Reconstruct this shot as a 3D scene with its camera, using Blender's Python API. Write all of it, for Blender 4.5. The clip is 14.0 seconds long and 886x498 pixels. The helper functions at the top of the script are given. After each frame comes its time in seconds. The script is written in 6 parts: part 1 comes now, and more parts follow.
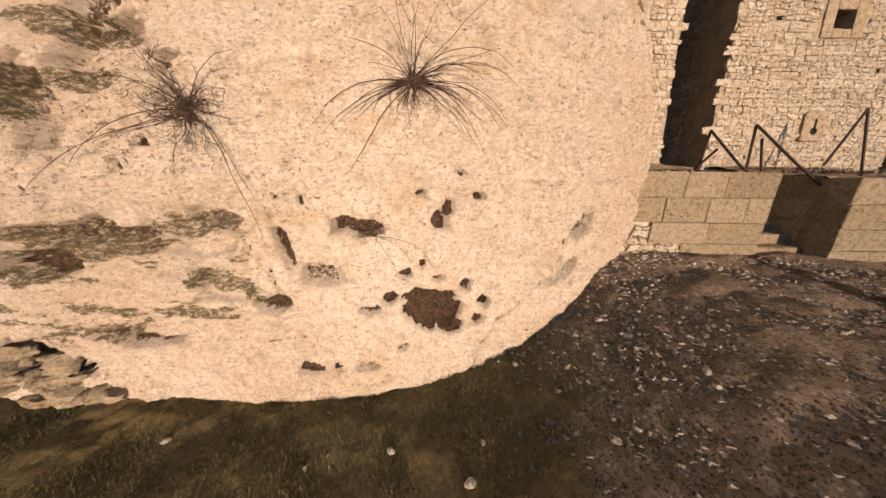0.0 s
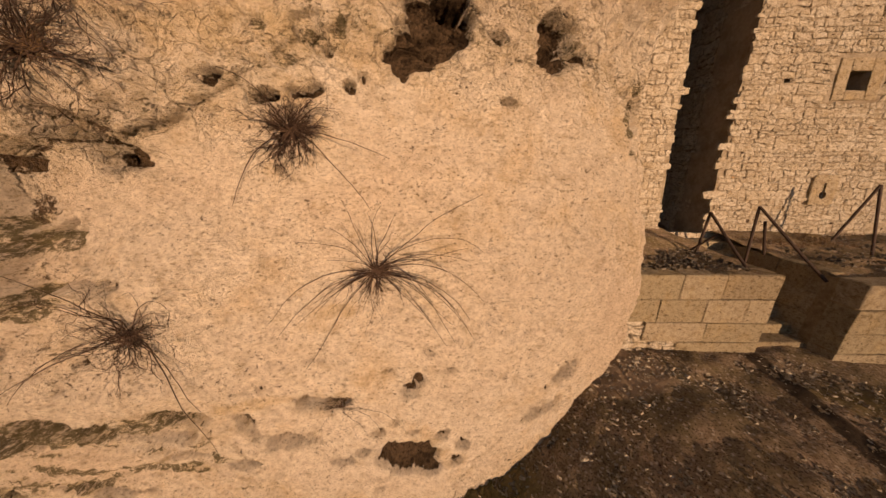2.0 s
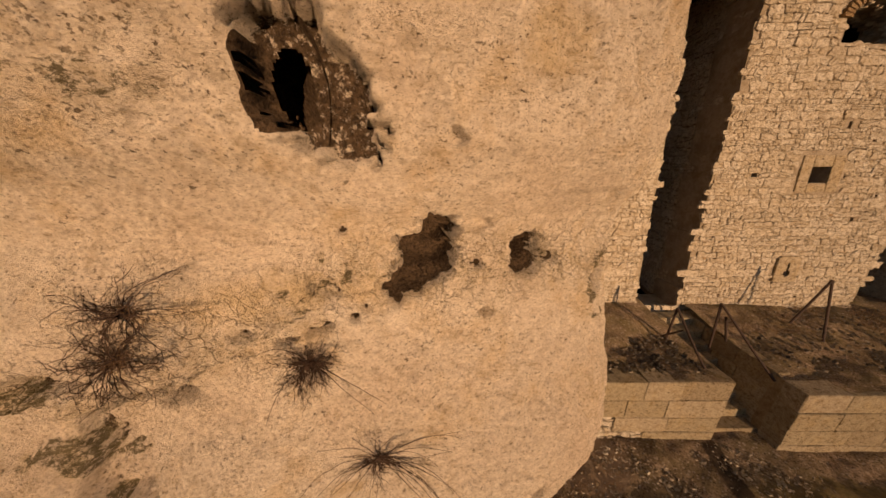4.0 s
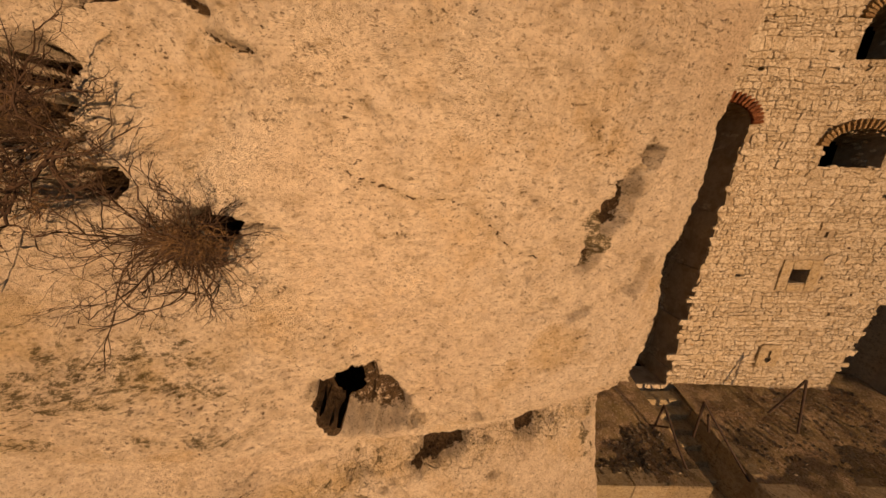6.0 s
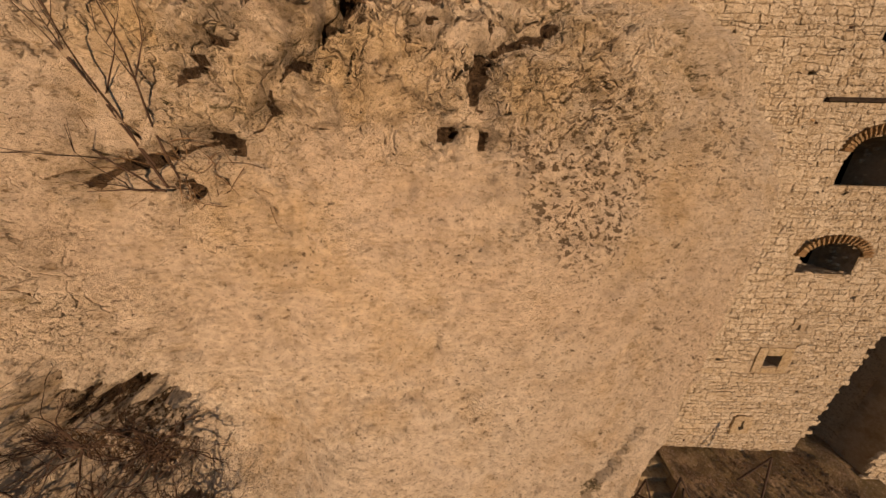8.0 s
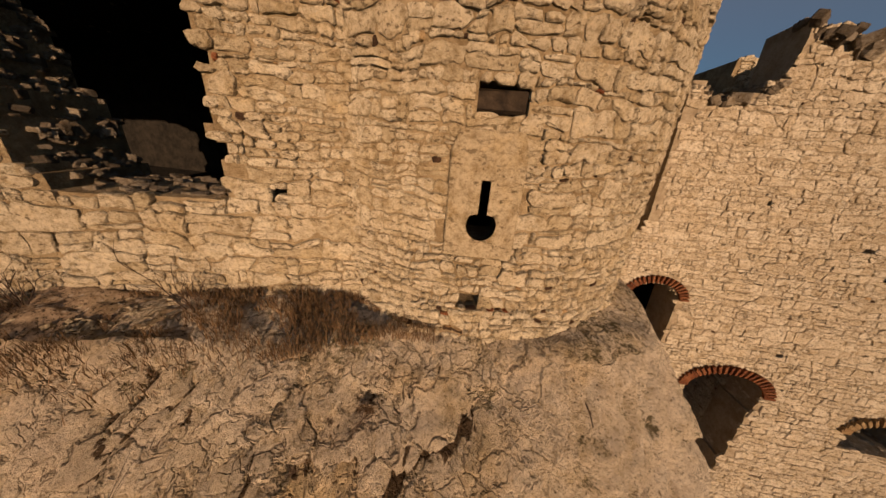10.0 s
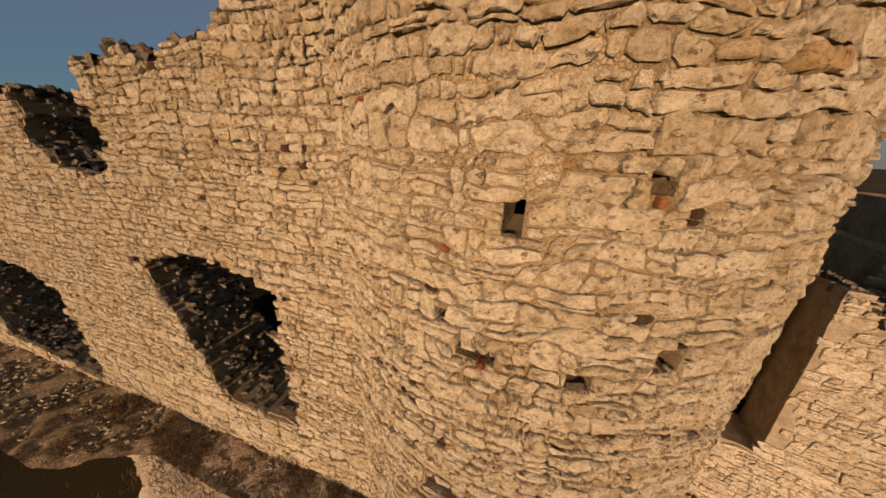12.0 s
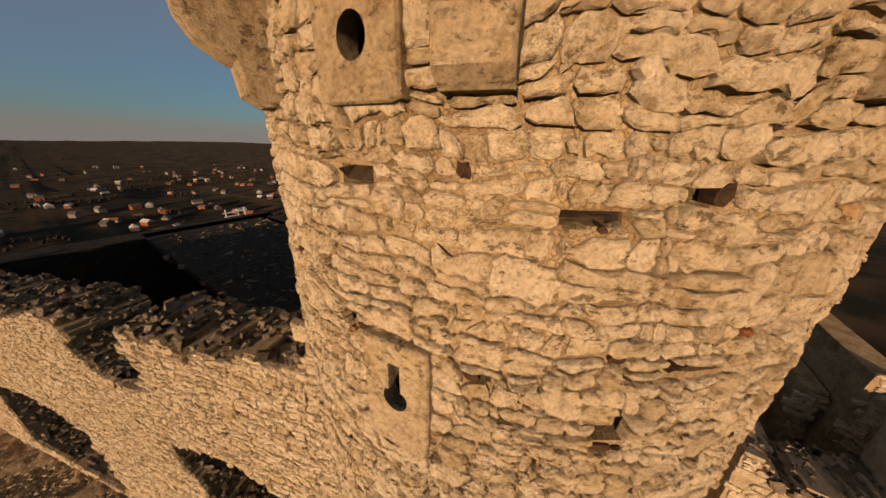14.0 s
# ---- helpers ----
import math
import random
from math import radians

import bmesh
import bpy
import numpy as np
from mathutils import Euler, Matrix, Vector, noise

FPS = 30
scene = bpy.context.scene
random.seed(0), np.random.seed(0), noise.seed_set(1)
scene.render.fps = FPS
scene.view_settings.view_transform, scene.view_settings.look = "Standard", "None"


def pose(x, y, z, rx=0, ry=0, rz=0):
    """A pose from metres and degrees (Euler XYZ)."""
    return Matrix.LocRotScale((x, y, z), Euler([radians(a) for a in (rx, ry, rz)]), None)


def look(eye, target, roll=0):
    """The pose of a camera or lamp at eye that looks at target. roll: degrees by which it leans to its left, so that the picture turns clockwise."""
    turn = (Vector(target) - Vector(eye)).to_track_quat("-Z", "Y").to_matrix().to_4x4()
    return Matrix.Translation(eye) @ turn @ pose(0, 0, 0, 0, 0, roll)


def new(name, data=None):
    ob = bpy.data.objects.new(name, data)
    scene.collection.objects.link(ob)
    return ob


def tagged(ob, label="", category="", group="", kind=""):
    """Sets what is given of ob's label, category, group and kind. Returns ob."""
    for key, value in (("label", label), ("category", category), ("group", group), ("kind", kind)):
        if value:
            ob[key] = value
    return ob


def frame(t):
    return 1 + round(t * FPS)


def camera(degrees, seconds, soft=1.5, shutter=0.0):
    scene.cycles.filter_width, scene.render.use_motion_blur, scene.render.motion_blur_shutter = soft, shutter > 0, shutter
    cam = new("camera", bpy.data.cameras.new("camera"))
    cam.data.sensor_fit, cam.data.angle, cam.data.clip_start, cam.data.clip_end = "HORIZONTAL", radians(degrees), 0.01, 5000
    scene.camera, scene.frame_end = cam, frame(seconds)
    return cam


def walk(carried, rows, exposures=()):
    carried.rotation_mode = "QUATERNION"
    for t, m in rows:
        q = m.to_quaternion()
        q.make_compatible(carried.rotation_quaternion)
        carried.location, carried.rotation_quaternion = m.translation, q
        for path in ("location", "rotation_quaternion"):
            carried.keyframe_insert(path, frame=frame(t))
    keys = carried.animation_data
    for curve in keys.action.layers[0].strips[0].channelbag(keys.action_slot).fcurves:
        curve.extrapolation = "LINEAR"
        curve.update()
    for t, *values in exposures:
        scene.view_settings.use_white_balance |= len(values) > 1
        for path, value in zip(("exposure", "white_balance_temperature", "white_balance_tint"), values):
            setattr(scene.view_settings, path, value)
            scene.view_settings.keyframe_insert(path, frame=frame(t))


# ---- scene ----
cam = camera(118.0, 14.0)
PATH = [
    (0, (0.000, 0.000, 2.800), (0.003, 1.914, 2.220), 0.7),
    (0.5, (0.024, 0.193, 3.178), (0.018, 2.111, 2.609), 0.3),
    (1, (0.115, 0.368, 3.536), (0.100, 2.279, 2.949), 0.3),
    (1.5, (0.251, 0.465, 3.926), (0.207, 2.378, 3.343), -0.0),
    (2, (0.309, 0.644, 4.379), (0.280, 2.548, 3.768), 0.1),
    (2.5, (0.376, 0.741, 4.882), (0.358, 2.633, 4.236), 0.2),
    (3, (0.439, 0.780, 5.418), (0.420, 2.662, 4.740), 0.0),
    (5.5, (0.354, 0.938, 8.178), (0.318, 2.826, 7.521), -0.8),
    (6, (0.252, 1.061, 8.763), (0.220, 2.941, 8.084), 0.2),
    (6.5, (0.139, 1.176, 9.350), (0.105, 3.058, 8.677), 0.9),
    (7, (0.061, 1.260, 9.981), (0.005, 3.133, 9.280), 1.5),
    (7.5, (-0.053, 1.348, 10.641), (-0.080, 3.207, 9.905), 1.1),
    (8, (-0.084, 1.494, 11.250), (-0.090, 3.344, 10.491), 1.3),
    (8.5, (-0.060, 1.639, 11.846), (-0.050, 3.473, 11.048), 2.7),
    (9, (0.023, 1.699, 12.513), (0.060, 3.535, 11.721), 5.4),
    (11.5, (1.032, 2.804, 15.674), (0.056, 4.415, 15.001), 1.9),
    (12, (1.064, 2.875, 16.372), (0.016, 4.428, 15.671), 2.1),
    (12.5, (1.097, 2.961, 17.038), (0.066, 4.518, 16.321), 1.5),
    (13, (1.096, 3.072, 17.688), (0.027, 4.601, 16.967), 0.9),
    (13.5, (1.086, 3.168, 18.354), (0.036, 4.703, 17.617), 0.9),
    (14, (1.066, 3.234, 19.010), (0.055, 4.798, 18.282), 1.7),
]
walk(cam, [(t, look(eye, target, roll)) for t, eye, target, roll in PATH],
     exposures=[(0.0, 0.90, 5150, 8), (0.5, 0.78, 5450, 9), (1.0, 0.62, 5750, 10), (1.5, 0.50, 6150, 12), (2.5, 0.30, 6550, 13), (3.0, 0.26, 6050, 11), (5.5, 0.22, 8100, 15), (6.5, 0.22, 7500, 14), (7.5, 0.26, 6550, 11), (9.0, 0.26, 6250, 9), (11.5, 0.46, 6500, 10), (12.5, 0.58, 6450, 9), (14.0, 0.72, 6950, 11)])

# ---- light: low evening sun behind the camera, clear sky ----
SUN_EL, SUN_AZ = radians(6.5), radians(163.4)
sun_dir = Vector((math.sin(SUN_AZ) * math.cos(SUN_EL), math.cos(SUN_AZ) * math.cos(SUN_EL), math.sin(SUN_EL)))
sun = new("sun", bpy.data.lights.new("sun", "SUN"))
sun.data.energy, sun.data.angle, sun.data.color = 4.0, radians(0.53), (1.0, 0.65, 0.40)
sun.matrix_world = look(sun_dir * 60, (0, 0, 0))
world = bpy.data.worlds.new("evening_sky")
scene.world = world
world.use_nodes = True
wn = world.node_tree
sky = wn.nodes.new("ShaderNodeTexSky")
sky.sky_type, sky.sun_disc, sky.sun_elevation, sky.sun_rotation = "NISHITA", False, SUN_EL, SUN_AZ
sky.altitude, sky.air_density, sky.dust_density, sky.ozone_density = 300, 1.0, 0.7, 5.0
haze = wn.nodes.new("ShaderNodeHueSaturation")
haze.inputs["Hue"].default_value = 0.485
haze.inputs["Saturation"].default_value, haze.inputs["Value"].default_value = 1.1, 1.35
wn.links.new(sky.outputs[0], haze.inputs["Color"])
# dust low over the plain, the same all round
up = wn.nodes.new("ShaderNodeSeparateXYZ")
wn.links.new(wn.nodes.new("ShaderNodeTexCoord").outputs["Generated"], up.inputs[0])
dust = wn.nodes.new("ShaderNodeValToRGB")
for el, (p, c) in zip([dust.color_ramp.elements[0], dust.color_ramp.elements[1], dust.color_ramp.elements.new(0.06)], ((0.0, 0.8), (0.2, 0.0), (0.06, 0.36))):
    el.position, el.color = p, (c, c, c, 1)
wn.links.new(up.outputs[2], dust.inputs[0])
veil = wn.nodes.new("ShaderNodeMix")
veil.data_type = "RGBA"
wn.links.new(dust.outputs[0], veil.inputs[0])
wn.links.new(haze.outputs[0], veil.inputs[6])
veil.inputs[7].default_value = (2.6, 2.3, 2.3, 1)
wn.links.new(veil.outputs[2], wn.nodes["Background"].inputs[0])
wn.nodes["Background"].inputs[1].default_value = 0.055


# ---- materials ----
class Mat:
    """A node material with a principled shader and short ways to add nodes."""

    def __init__(self, name, rough=0.9, spec=0.2):
        self.m = bpy.data.materials.new(name)
        self.m.use_nodes = True
        self.t = self.m.node_tree
        self.b = self.t.nodes["Principled BSDF"]
        self.b.inputs["Roughness"].default_value = rough
        self.b.inputs["Specular IOR Level"].default_value = spec
        self.b.inputs["Diffuse Roughness"].default_value = min(1.0, rough + 0.05)
        self.co = self.t.nodes.new("ShaderNodeTexCoord").outputs["Object"]

    def put(self, sock, value):
        if hasattr(value, "links"):
            self.t.links.new(value, sock)
        else:
            sock.default_value = value

    def noise(self, scale, detail=6, rough=0.6, stretch=None, co=None):
        n = self.t.nodes.new("ShaderNodeTexNoise")
        n.inputs["Scale"].default_value, n.inputs["Detail"].default_value, n.inputs["Roughness"].default_value = scale, detail, rough
        co = co or self.co
        if stretch:
            mp = self.t.nodes.new("ShaderNodeMapping")
            mp.inputs["Scale"].default_value = stretch
            self.t.links.new(co, mp.inputs[0])
            co = mp.outputs[0]
        self.t.links.new(co, n.inputs["Vector"])
        return n.outputs["Fac"]

    def voronoi(self, scale, feature="F1"):
        n = self.t.nodes.new("ShaderNodeTexVoronoi")
        n.feature = feature
        n.inputs["Scale"].default_value = scale
        self.t.links.new(self.co, n.inputs["Vector"])
        return n.outputs["Distance"]

    def split(self, scale, wide, sway=0.22):
        """Angular cracks: the bounds of cells in a swayed space."""
        n = self.t.nodes.new("ShaderNodeTexNoise")
        n.inputs["Scale"].default_value, n.inputs["Detail"].default_value = 3.5, 5
        self.t.links.new(self.co, n.inputs["Vector"])
        m = self.t.nodes.new("ShaderNodeVectorMath")
        m.operation = "MULTIPLY_ADD"
        self.t.links.new(n.outputs["Color"], m.inputs[0])
        m.inputs[1].default_value = (sway * 2,) * 3
        self.t.links.new(self.co, m.inputs[2])
        v = self.t.nodes.new("ShaderNodeTexVoronoi")
        v.feature = "DISTANCE_TO_EDGE"
        v.inputs["Scale"].default_value = scale
        self.t.links.new(m.outputs[0], v.inputs["Vector"])
        return self.ramp(v.outputs["Distance"], (0.0, 1.0), (wide, 0.0))

    def ramp(self, fac, *stops):
        n = self.t.nodes.new("ShaderNodeValToRGB")
        e = n.color_ramp.elements
        while len(e) < len(stops):
            e.new(0.5)
        for el, (p, c) in zip(e, stops):
            el.position, el.color = p, (*((c,) * 3 if isinstance(c, (int, float)) else c), 1)
        self.t.links.new(fac, n.inputs[0])
        return n.outputs[0]

    def mix(self, fac, a, b, mode="MIX"):
        n = self.t.nodes.new("ShaderNodeMix")
        n.data_type, n.blend_type = "RGBA", mode
        for sock, v in ((n.inputs[0], fac), (n.inputs[6], a), (n.inputs[7], b)):
            self.put(sock, (*v, 1) if isinstance(v, tuple) and len(v) == 3 else v)
        return n.outputs[2]

    def calc(self, op, a, b=0.0):
        n = self.t.nodes.new("ShaderNodeMath")
        n.operation = op
        self.put(n.inputs[0], a)
        self.put(n.inputs[1], b)
        return n.outputs[0]

    def attr(self, name):
        n = self.t.nodes.new("ShaderNodeAttribute")
        n.attribute_name = name
        return n.outputs["Fac"]

    def each(self):
        """A random number for each piece, whether an object of its own or an island of a joined mesh."""
        a = self.t.nodes.new("ShaderNodeObjectInfo").outputs["Random"]
        b = self.t.nodes.new("ShaderNodeNewGeometry").outputs["Random Per Island"]
        return self.calc("FRACT", self.calc("ADD", a, b))

    def bump(self, height, strength, distance=0.02):
        n = self.t.nodes.new("ShaderNodeBump")
        n.inputs["Strength"].default_value, n.inputs["Distance"].default_value = strength, distance
        self.t.links.new(height, n.inputs["Height"])
        if self.b.inputs["Normal"].links:
            self.t.links.new(self.b.inputs["Normal"].links[0].from_socket, n.inputs["Normal"])
        self.t.links.new(n.outputs[0], self.b.inputs["Normal"])

    def colour(self, c):
        self.put(self.b.inputs["Base Color"], (*c, 1) if isinstance(c, tuple) else c)
        return self


def limestone_rock():
    k = Mat("limestone_rock", 0.95, 0.1)
    big = k.ramp(k.noise(0.55, 5), (0.3, (0.67, 0.545, 0.395)), (0.5, (0.735, 0.635, 0.49)), (0.72, (0.78, 0.70, 0.57)))
    ochre = k.ramp(k.noise(1.1, 7, 0.7), (0.50, 0.0), (0.66, 0.7))
    c = k.mix(ochre, big, (0.62, 0.465, 0.26))
    c = k.mix(k.ramp(k.calc("ADD", k.attr("ochre"), k.calc("MULTIPLY", k.calc("SUBTRACT", k.noise(5, 8, 0.75), 0.5), 1.2)), (0.4, 0.0), (0.85, 0.5)), c, (0.60, 0.44, 0.21))
    c = k.mix(0.9, c, k.ramp(k.noise(7, 8, 0.75), (0.32, (0.80, 0.76, 0.68)), (0.5, (1, 1, 1)), (0.68, (1.07, 1.07, 1.06))), "MULTIPLY")
    c = k.mix(0.6, c, k.ramp(k.noise(30, 8, 0.82), (0.37, (0.62, 0.555, 0.46)), (0.5, (1, 1, 1)), (0.63, (1.16, 1.15, 1.13))), "MULTIPLY")
    # pits, and short curved flakes that stand off the face; fine shadow and dirt are coloured in
    where = k.ramp(k.noise(1.9, 5, 0.65), (0.40, 0.12), (0.60, 1.0))
    pits = k.calc("MULTIPLY", k.ramp(k.calc("SUBTRACT", k.noise(25, 6, 0.66, (1, 1, 1.35)), k.calc("MULTIPLY", k.attr("pitted"), 0.075)), (0.376, 1.0), (0.388, 0.0)), k.calc("MAXIMUM", where, k.attr("pitted")))
    flakes = k.calc("MULTIPLY", k.ramp(k.noise(17, 5, 0.6, (1, 1, 2.3)), (0.335, 1.0), (0.355, 0.0)), k.ramp(k.noise(2.6, 5, 0.7), (0.38, 0.25), (0.56, 1.0)))
    specks = k.ramp(k.noise(44, 4, 0.6, (1, 1, 1.6)), (0.37, 1.0), (0.40, 0.0))
    creases = k.noise(15, 7, 0.7, (1, 1, 3.2))
    # creases darken the colour too, as dirt and small painted shadows
    c = k.mix(0.9, c, k.ramp(creases, (0.34, (0.74, 0.68, 0.58)), (0.46, (1, 1, 1)), (0.66, (1.06, 1.05, 1.04))), "MULTIPLY")
    c = k.mix(k.calc("MULTIPLY", flakes, 0.75), c, (0.18, 0.12, 0.06))
    c = k.mix(k.calc("MULTIPLY", specks, 0.65), c, (0.30, 0.215, 0.12))
    c = k.mix(k.calc("MULTIPLY", pits, 0.9), c, (0.13, 0.09, 0.05))
    some = k.ramp(k.noise(2.4, 4, 0.6), (0.42, 0.0), (0.56, 1.0))
    cracks = k.calc("MULTIPLY", k.calc("MAXIMUM", k.calc("MULTIPLY", k.split(2.6, 0.05), some), k.calc("MULTIPLY", k.split(7.5, 0.07), k.calc("SUBTRACT", 1.0, some))), k.attr("broken"))
    c = k.mix(k.calc("MULTIPLY", cracks, 0.68), c, (0.12, 0.075, 0.04))
    # dark lichen and dirt where the weathered zones lie; hollows carry painted shade too
    lich = k.ramp(k.calc("ADD", k.calc("MULTIPLY", k.attr("lichen"), 0.27), k.noise(14, 10, 0.86, (1, 1, 1.9))), (0.725, 0.0), (0.755, 0.9))
    c = k.mix(k.calc("MULTIPLY", k.attr("lichen"), k.ramp(k.noise(5, 7, 0.8), (0.42, 0.0), (0.6, 0.55))), c, (0.50, 0.38, 0.20))
    c = k.mix(lich, c, k.mix(k.noise(6.0, 6), (0.034, 0.029, 0.014), (0.20, 0.155, 0.07)))
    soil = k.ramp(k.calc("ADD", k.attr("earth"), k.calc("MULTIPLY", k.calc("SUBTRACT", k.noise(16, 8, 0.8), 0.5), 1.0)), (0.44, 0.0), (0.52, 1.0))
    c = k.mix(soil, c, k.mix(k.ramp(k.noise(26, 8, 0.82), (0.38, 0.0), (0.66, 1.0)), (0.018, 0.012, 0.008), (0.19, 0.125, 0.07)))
    k.colour(c)
    k.bump(k.noise(9, 9, 0.8), 0.9, 0.06)
    k.bump(creases, 0.9, 0.045)
    k.bump(k.noise(38, 6, 0.75, (1, 1, 1.5)), 1.0, 0.016)
    k.bump(k.calc("SUBTRACT", 1.0, pits), 0.9, 0.02)
    k.bump(k.calc("SUBTRACT", 1.0, k.calc("MAXIMUM", flakes, cracks)), 1.0, 0.035)
    return k.m


def stone_mat(name, dark, mid, light, tint=0.6):
    k = Mat(name, 0.93, 0.12)
    c = k.ramp(k.each(), (0.0, dark), (0.3, mid), (0.75, light), (1.0, mid))
    c = k.mix(k.ramp(k.noise(3.5, 7, 0.7), (0.50, 0.0), (0.75, tint)), c, (0.52, 0.38, 0.18))
    c = k.mix(0.9, c, k.ramp(k.noise(11, 8, 0.78), (0.36, (0.58, 0.51, 0.39)), (0.5, (1, 1, 1)), (0.64, (1.14, 1.14, 1.12))), "MULTIPLY")
    c = k.mix(0.85, c, k.ramp(k.noise(42, 8, 0.82), (0.36, (0.56, 0.50, 0.40)), (0.5, (1, 1, 1)), (0.64, (1.16, 1.15, 1.13))), "MULTIPLY")
    pits = k.calc("MULTIPLY", k.ramp(k.noise(17, 7, 0.7, (1, 1, 1.6)), (0.405, 1.0), (0.42, 0.0)), k.ramp(k.noise(4, 3), (0.36, 0.3), (0.56, 1.0)))
    chips = k.ramp(k.noise(14, 5, 0.62, (1, 1, 2.6)), (0.345, 1.0), (0.365, 0.0))
    c = k.mix(k.calc("MULTIPLY", chips, 0.6), c, (0.20, 0.135, 0.065))
    c = k.mix(k.calc("MULTIPLY", pits, 0.8), c, (0.11, 0.075, 0.038))
    k.colour(c)
    k.bump(k.noise(13, 9, 0.8), 0.95, 0.05)
    k.bump(k.noise(55, 6, 0.75), 0.9, 0.012)
    k.bump(k.calc("SUBTRACT", 1.0, k.calc("MAXIMUM", pits, chips)), 0.8, 0.012)
    return k.m


def mortar_mat(name, low, high, dirt):
    """Lime mortar with chips of stone in it."""
    k = Mat(name, 0.97, 0.08)
    c = k.mix(k.ramp(k.noise(16, 8, 0.75), (0.35, 0.0), (0.65, 1.0)), low, high)
    c = k.mix(k.ramp(k.noise(2.2, 6, 0.75), (0.46, 0.0), (0.62, 0.7)), c, dirt)
    gaps = k.ramp(k.voronoi(48, "DISTANCE_TO_EDGE"), (0.0, 1.0), (0.16, 0.0))
    c = k.mix(k.calc("MULTIPLY", gaps, k.ramp(k.noise(5, 4), (0.4, 0.05), (0.6, 0.4))), c, dirt)
    k.colour(c)
    k.bump(k.noise(24, 8, 0.8), 1.0, 0.03)
    k.bump(k.calc("SUBTRACT", 1.0, gaps), 0.6, 0.012)
    return k.m


def plain_mat(name, a, b, scale=8, rough=0.9, bump=0.4, dist=0.02, spec=0.2, metal=0.0):
    k = Mat(name, rough, spec)
    k.b.inputs["Metallic"].default_value = metal
    k.colour(k.mix(k.ramp(k.noise(scale, 8, 0.7), (0.35, 0.0), (0.65, 1.0)), a, b))
    k.bump(k.noise(scale * 4, 6, 0.7), bump, dist)
    return k.m


def ground_mat():
    k = Mat("ground_soil", 0.97, 0.05)
    grass = k.mix(k.ramp(k.noise(14, 8, 0.8), (0.38, 0.0), (0.62, 1.0)), (0.085, 0.078, 0.024), (0.32, 0.23, 0.09))
    grass = k.mix(k.ramp(k.noise(1.6, 6, 0.7), (0.42, 0.0), (0.62, 0.8)), grass, (0.20, 0.15, 0.075))
    soil = k.mix(k.ramp(k.noise(11, 8, 0.8), (0.36, 0.0), (0.64, 1.0)), (0.17, 0.11, 0.062), (0.50, 0.375, 0.25))
    soil = k.mix(k.ramp(k.noise(1.1, 6, 0.75), (0.42, 0.0), (0.6, 0.8)), soil, (0.20, 0.155, 0.08))
    soil = k.mix(k.ramp(k.voronoi(15), (0.16, 0.9), (0.30, 0.0)), soil, k.mix(k.noise(9, 3), (0.24, 0.18, 0.12), (0.68, 0.58, 0.45)))
    soil = k.mix(k.ramp(k.noise(40, 5, 0.7), (0.40, 0.9), (0.46, 0.0)), soil, (0.035, 0.024, 0.016))
    near = k.mix(k.ramp(k.calc("ADD", k.attr("gravel"), k.calc("MULTIPLY", k.calc("SUBTRACT", k.noise(5, 7, 0.75), 0.5), 0.9)), (0.35, 0.0), (0.65, 1.0)), grass, soil)
    near = k.mix(k.ramp(k.calc("ADD", k.attr("sand"), k.calc("MULTIPLY", k.calc("SUBTRACT", k.noise(7, 7, 0.75), 0.5), 0.8)), (0.4, 0.0), (0.7, 0.85)), near, k.mix(k.noise(30, 6, 0.7), (0.40, 0.28, 0.165), (0.56, 0.42, 0.27)))
    # a ragged dark strip across the near ground
    near = k.mix(k.ramp(k.calc("ADD", k.attr("dark_strip"), k.calc("MULTIPLY", k.calc("SUBTRACT", k.noise(6, 8, 0.8), 0.5), 1.1)), (0.42, 0.0), (0.6, 0.85)), near, (0.035, 0.026, 0.018))
    # Far ground: the plain's evening shade is put into this near-black colour.
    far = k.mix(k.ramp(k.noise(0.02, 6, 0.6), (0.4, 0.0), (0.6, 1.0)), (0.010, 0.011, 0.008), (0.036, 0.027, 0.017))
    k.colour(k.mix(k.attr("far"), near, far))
    k.bump(k.noise(30, 8, 0.75), 0.9, 0.03)
    return k.m


M_ROCK = limestone_rock()
M_STONE = stone_mat("tower_limestone", (0.47, 0.385, 0.25), (0.575, 0.485, 0.34), (0.64, 0.56, 0.415))
M_FACADE = stone_mat("building_limestone", (0.55, 0.465, 0.335), (0.62, 0.535, 0.40), (0.68, 0.605, 0.475), 0.4)
M_MORTAR = mortar_mat("lime_mortar", (0.30, 0.22, 0.12), (0.50, 0.395, 0.245), (0.16, 0.105, 0.05))
M_MORTAR_PALE = mortar_mat("pale_mortar", (0.40, 0.32, 0.215), (0.56, 0.47, 0.34), (0.28, 0.21, 0.125))
M_BRICK = stone_mat("old_brick", (0.20, 0.07, 0.035), (0.30, 0.11, 0.05), (0.36, 0.15, 0.07), 0.1)
# Flush dark plugs among the stones; their colour stands for the shade of open holes.
M_VOID = plain_mat("dark_gap_plug", (0.03, 0.018, 0.011), (0.09, 0.05, 0.028), 20, 0.98, 1.0, 0.03)
M_OCHRE = stone_mat("ochre_brick", (0.40, 0.25, 0.12), (0.48, 0.32, 0.165), (0.52, 0.37, 0.20), 0.3)
M_ASHLAR = stone_mat("dressed_sandstone", (0.34, 0.27, 0.17), (0.40, 0.33, 0.21), (0.45, 0.37, 0.25), 0.5)
M_SLAB = stone_mat("dressed_limestone", (0.44, 0.355, 0.225), (0.49, 0.40, 0.265), (0.53, 0.44, 0.30), 0.7)
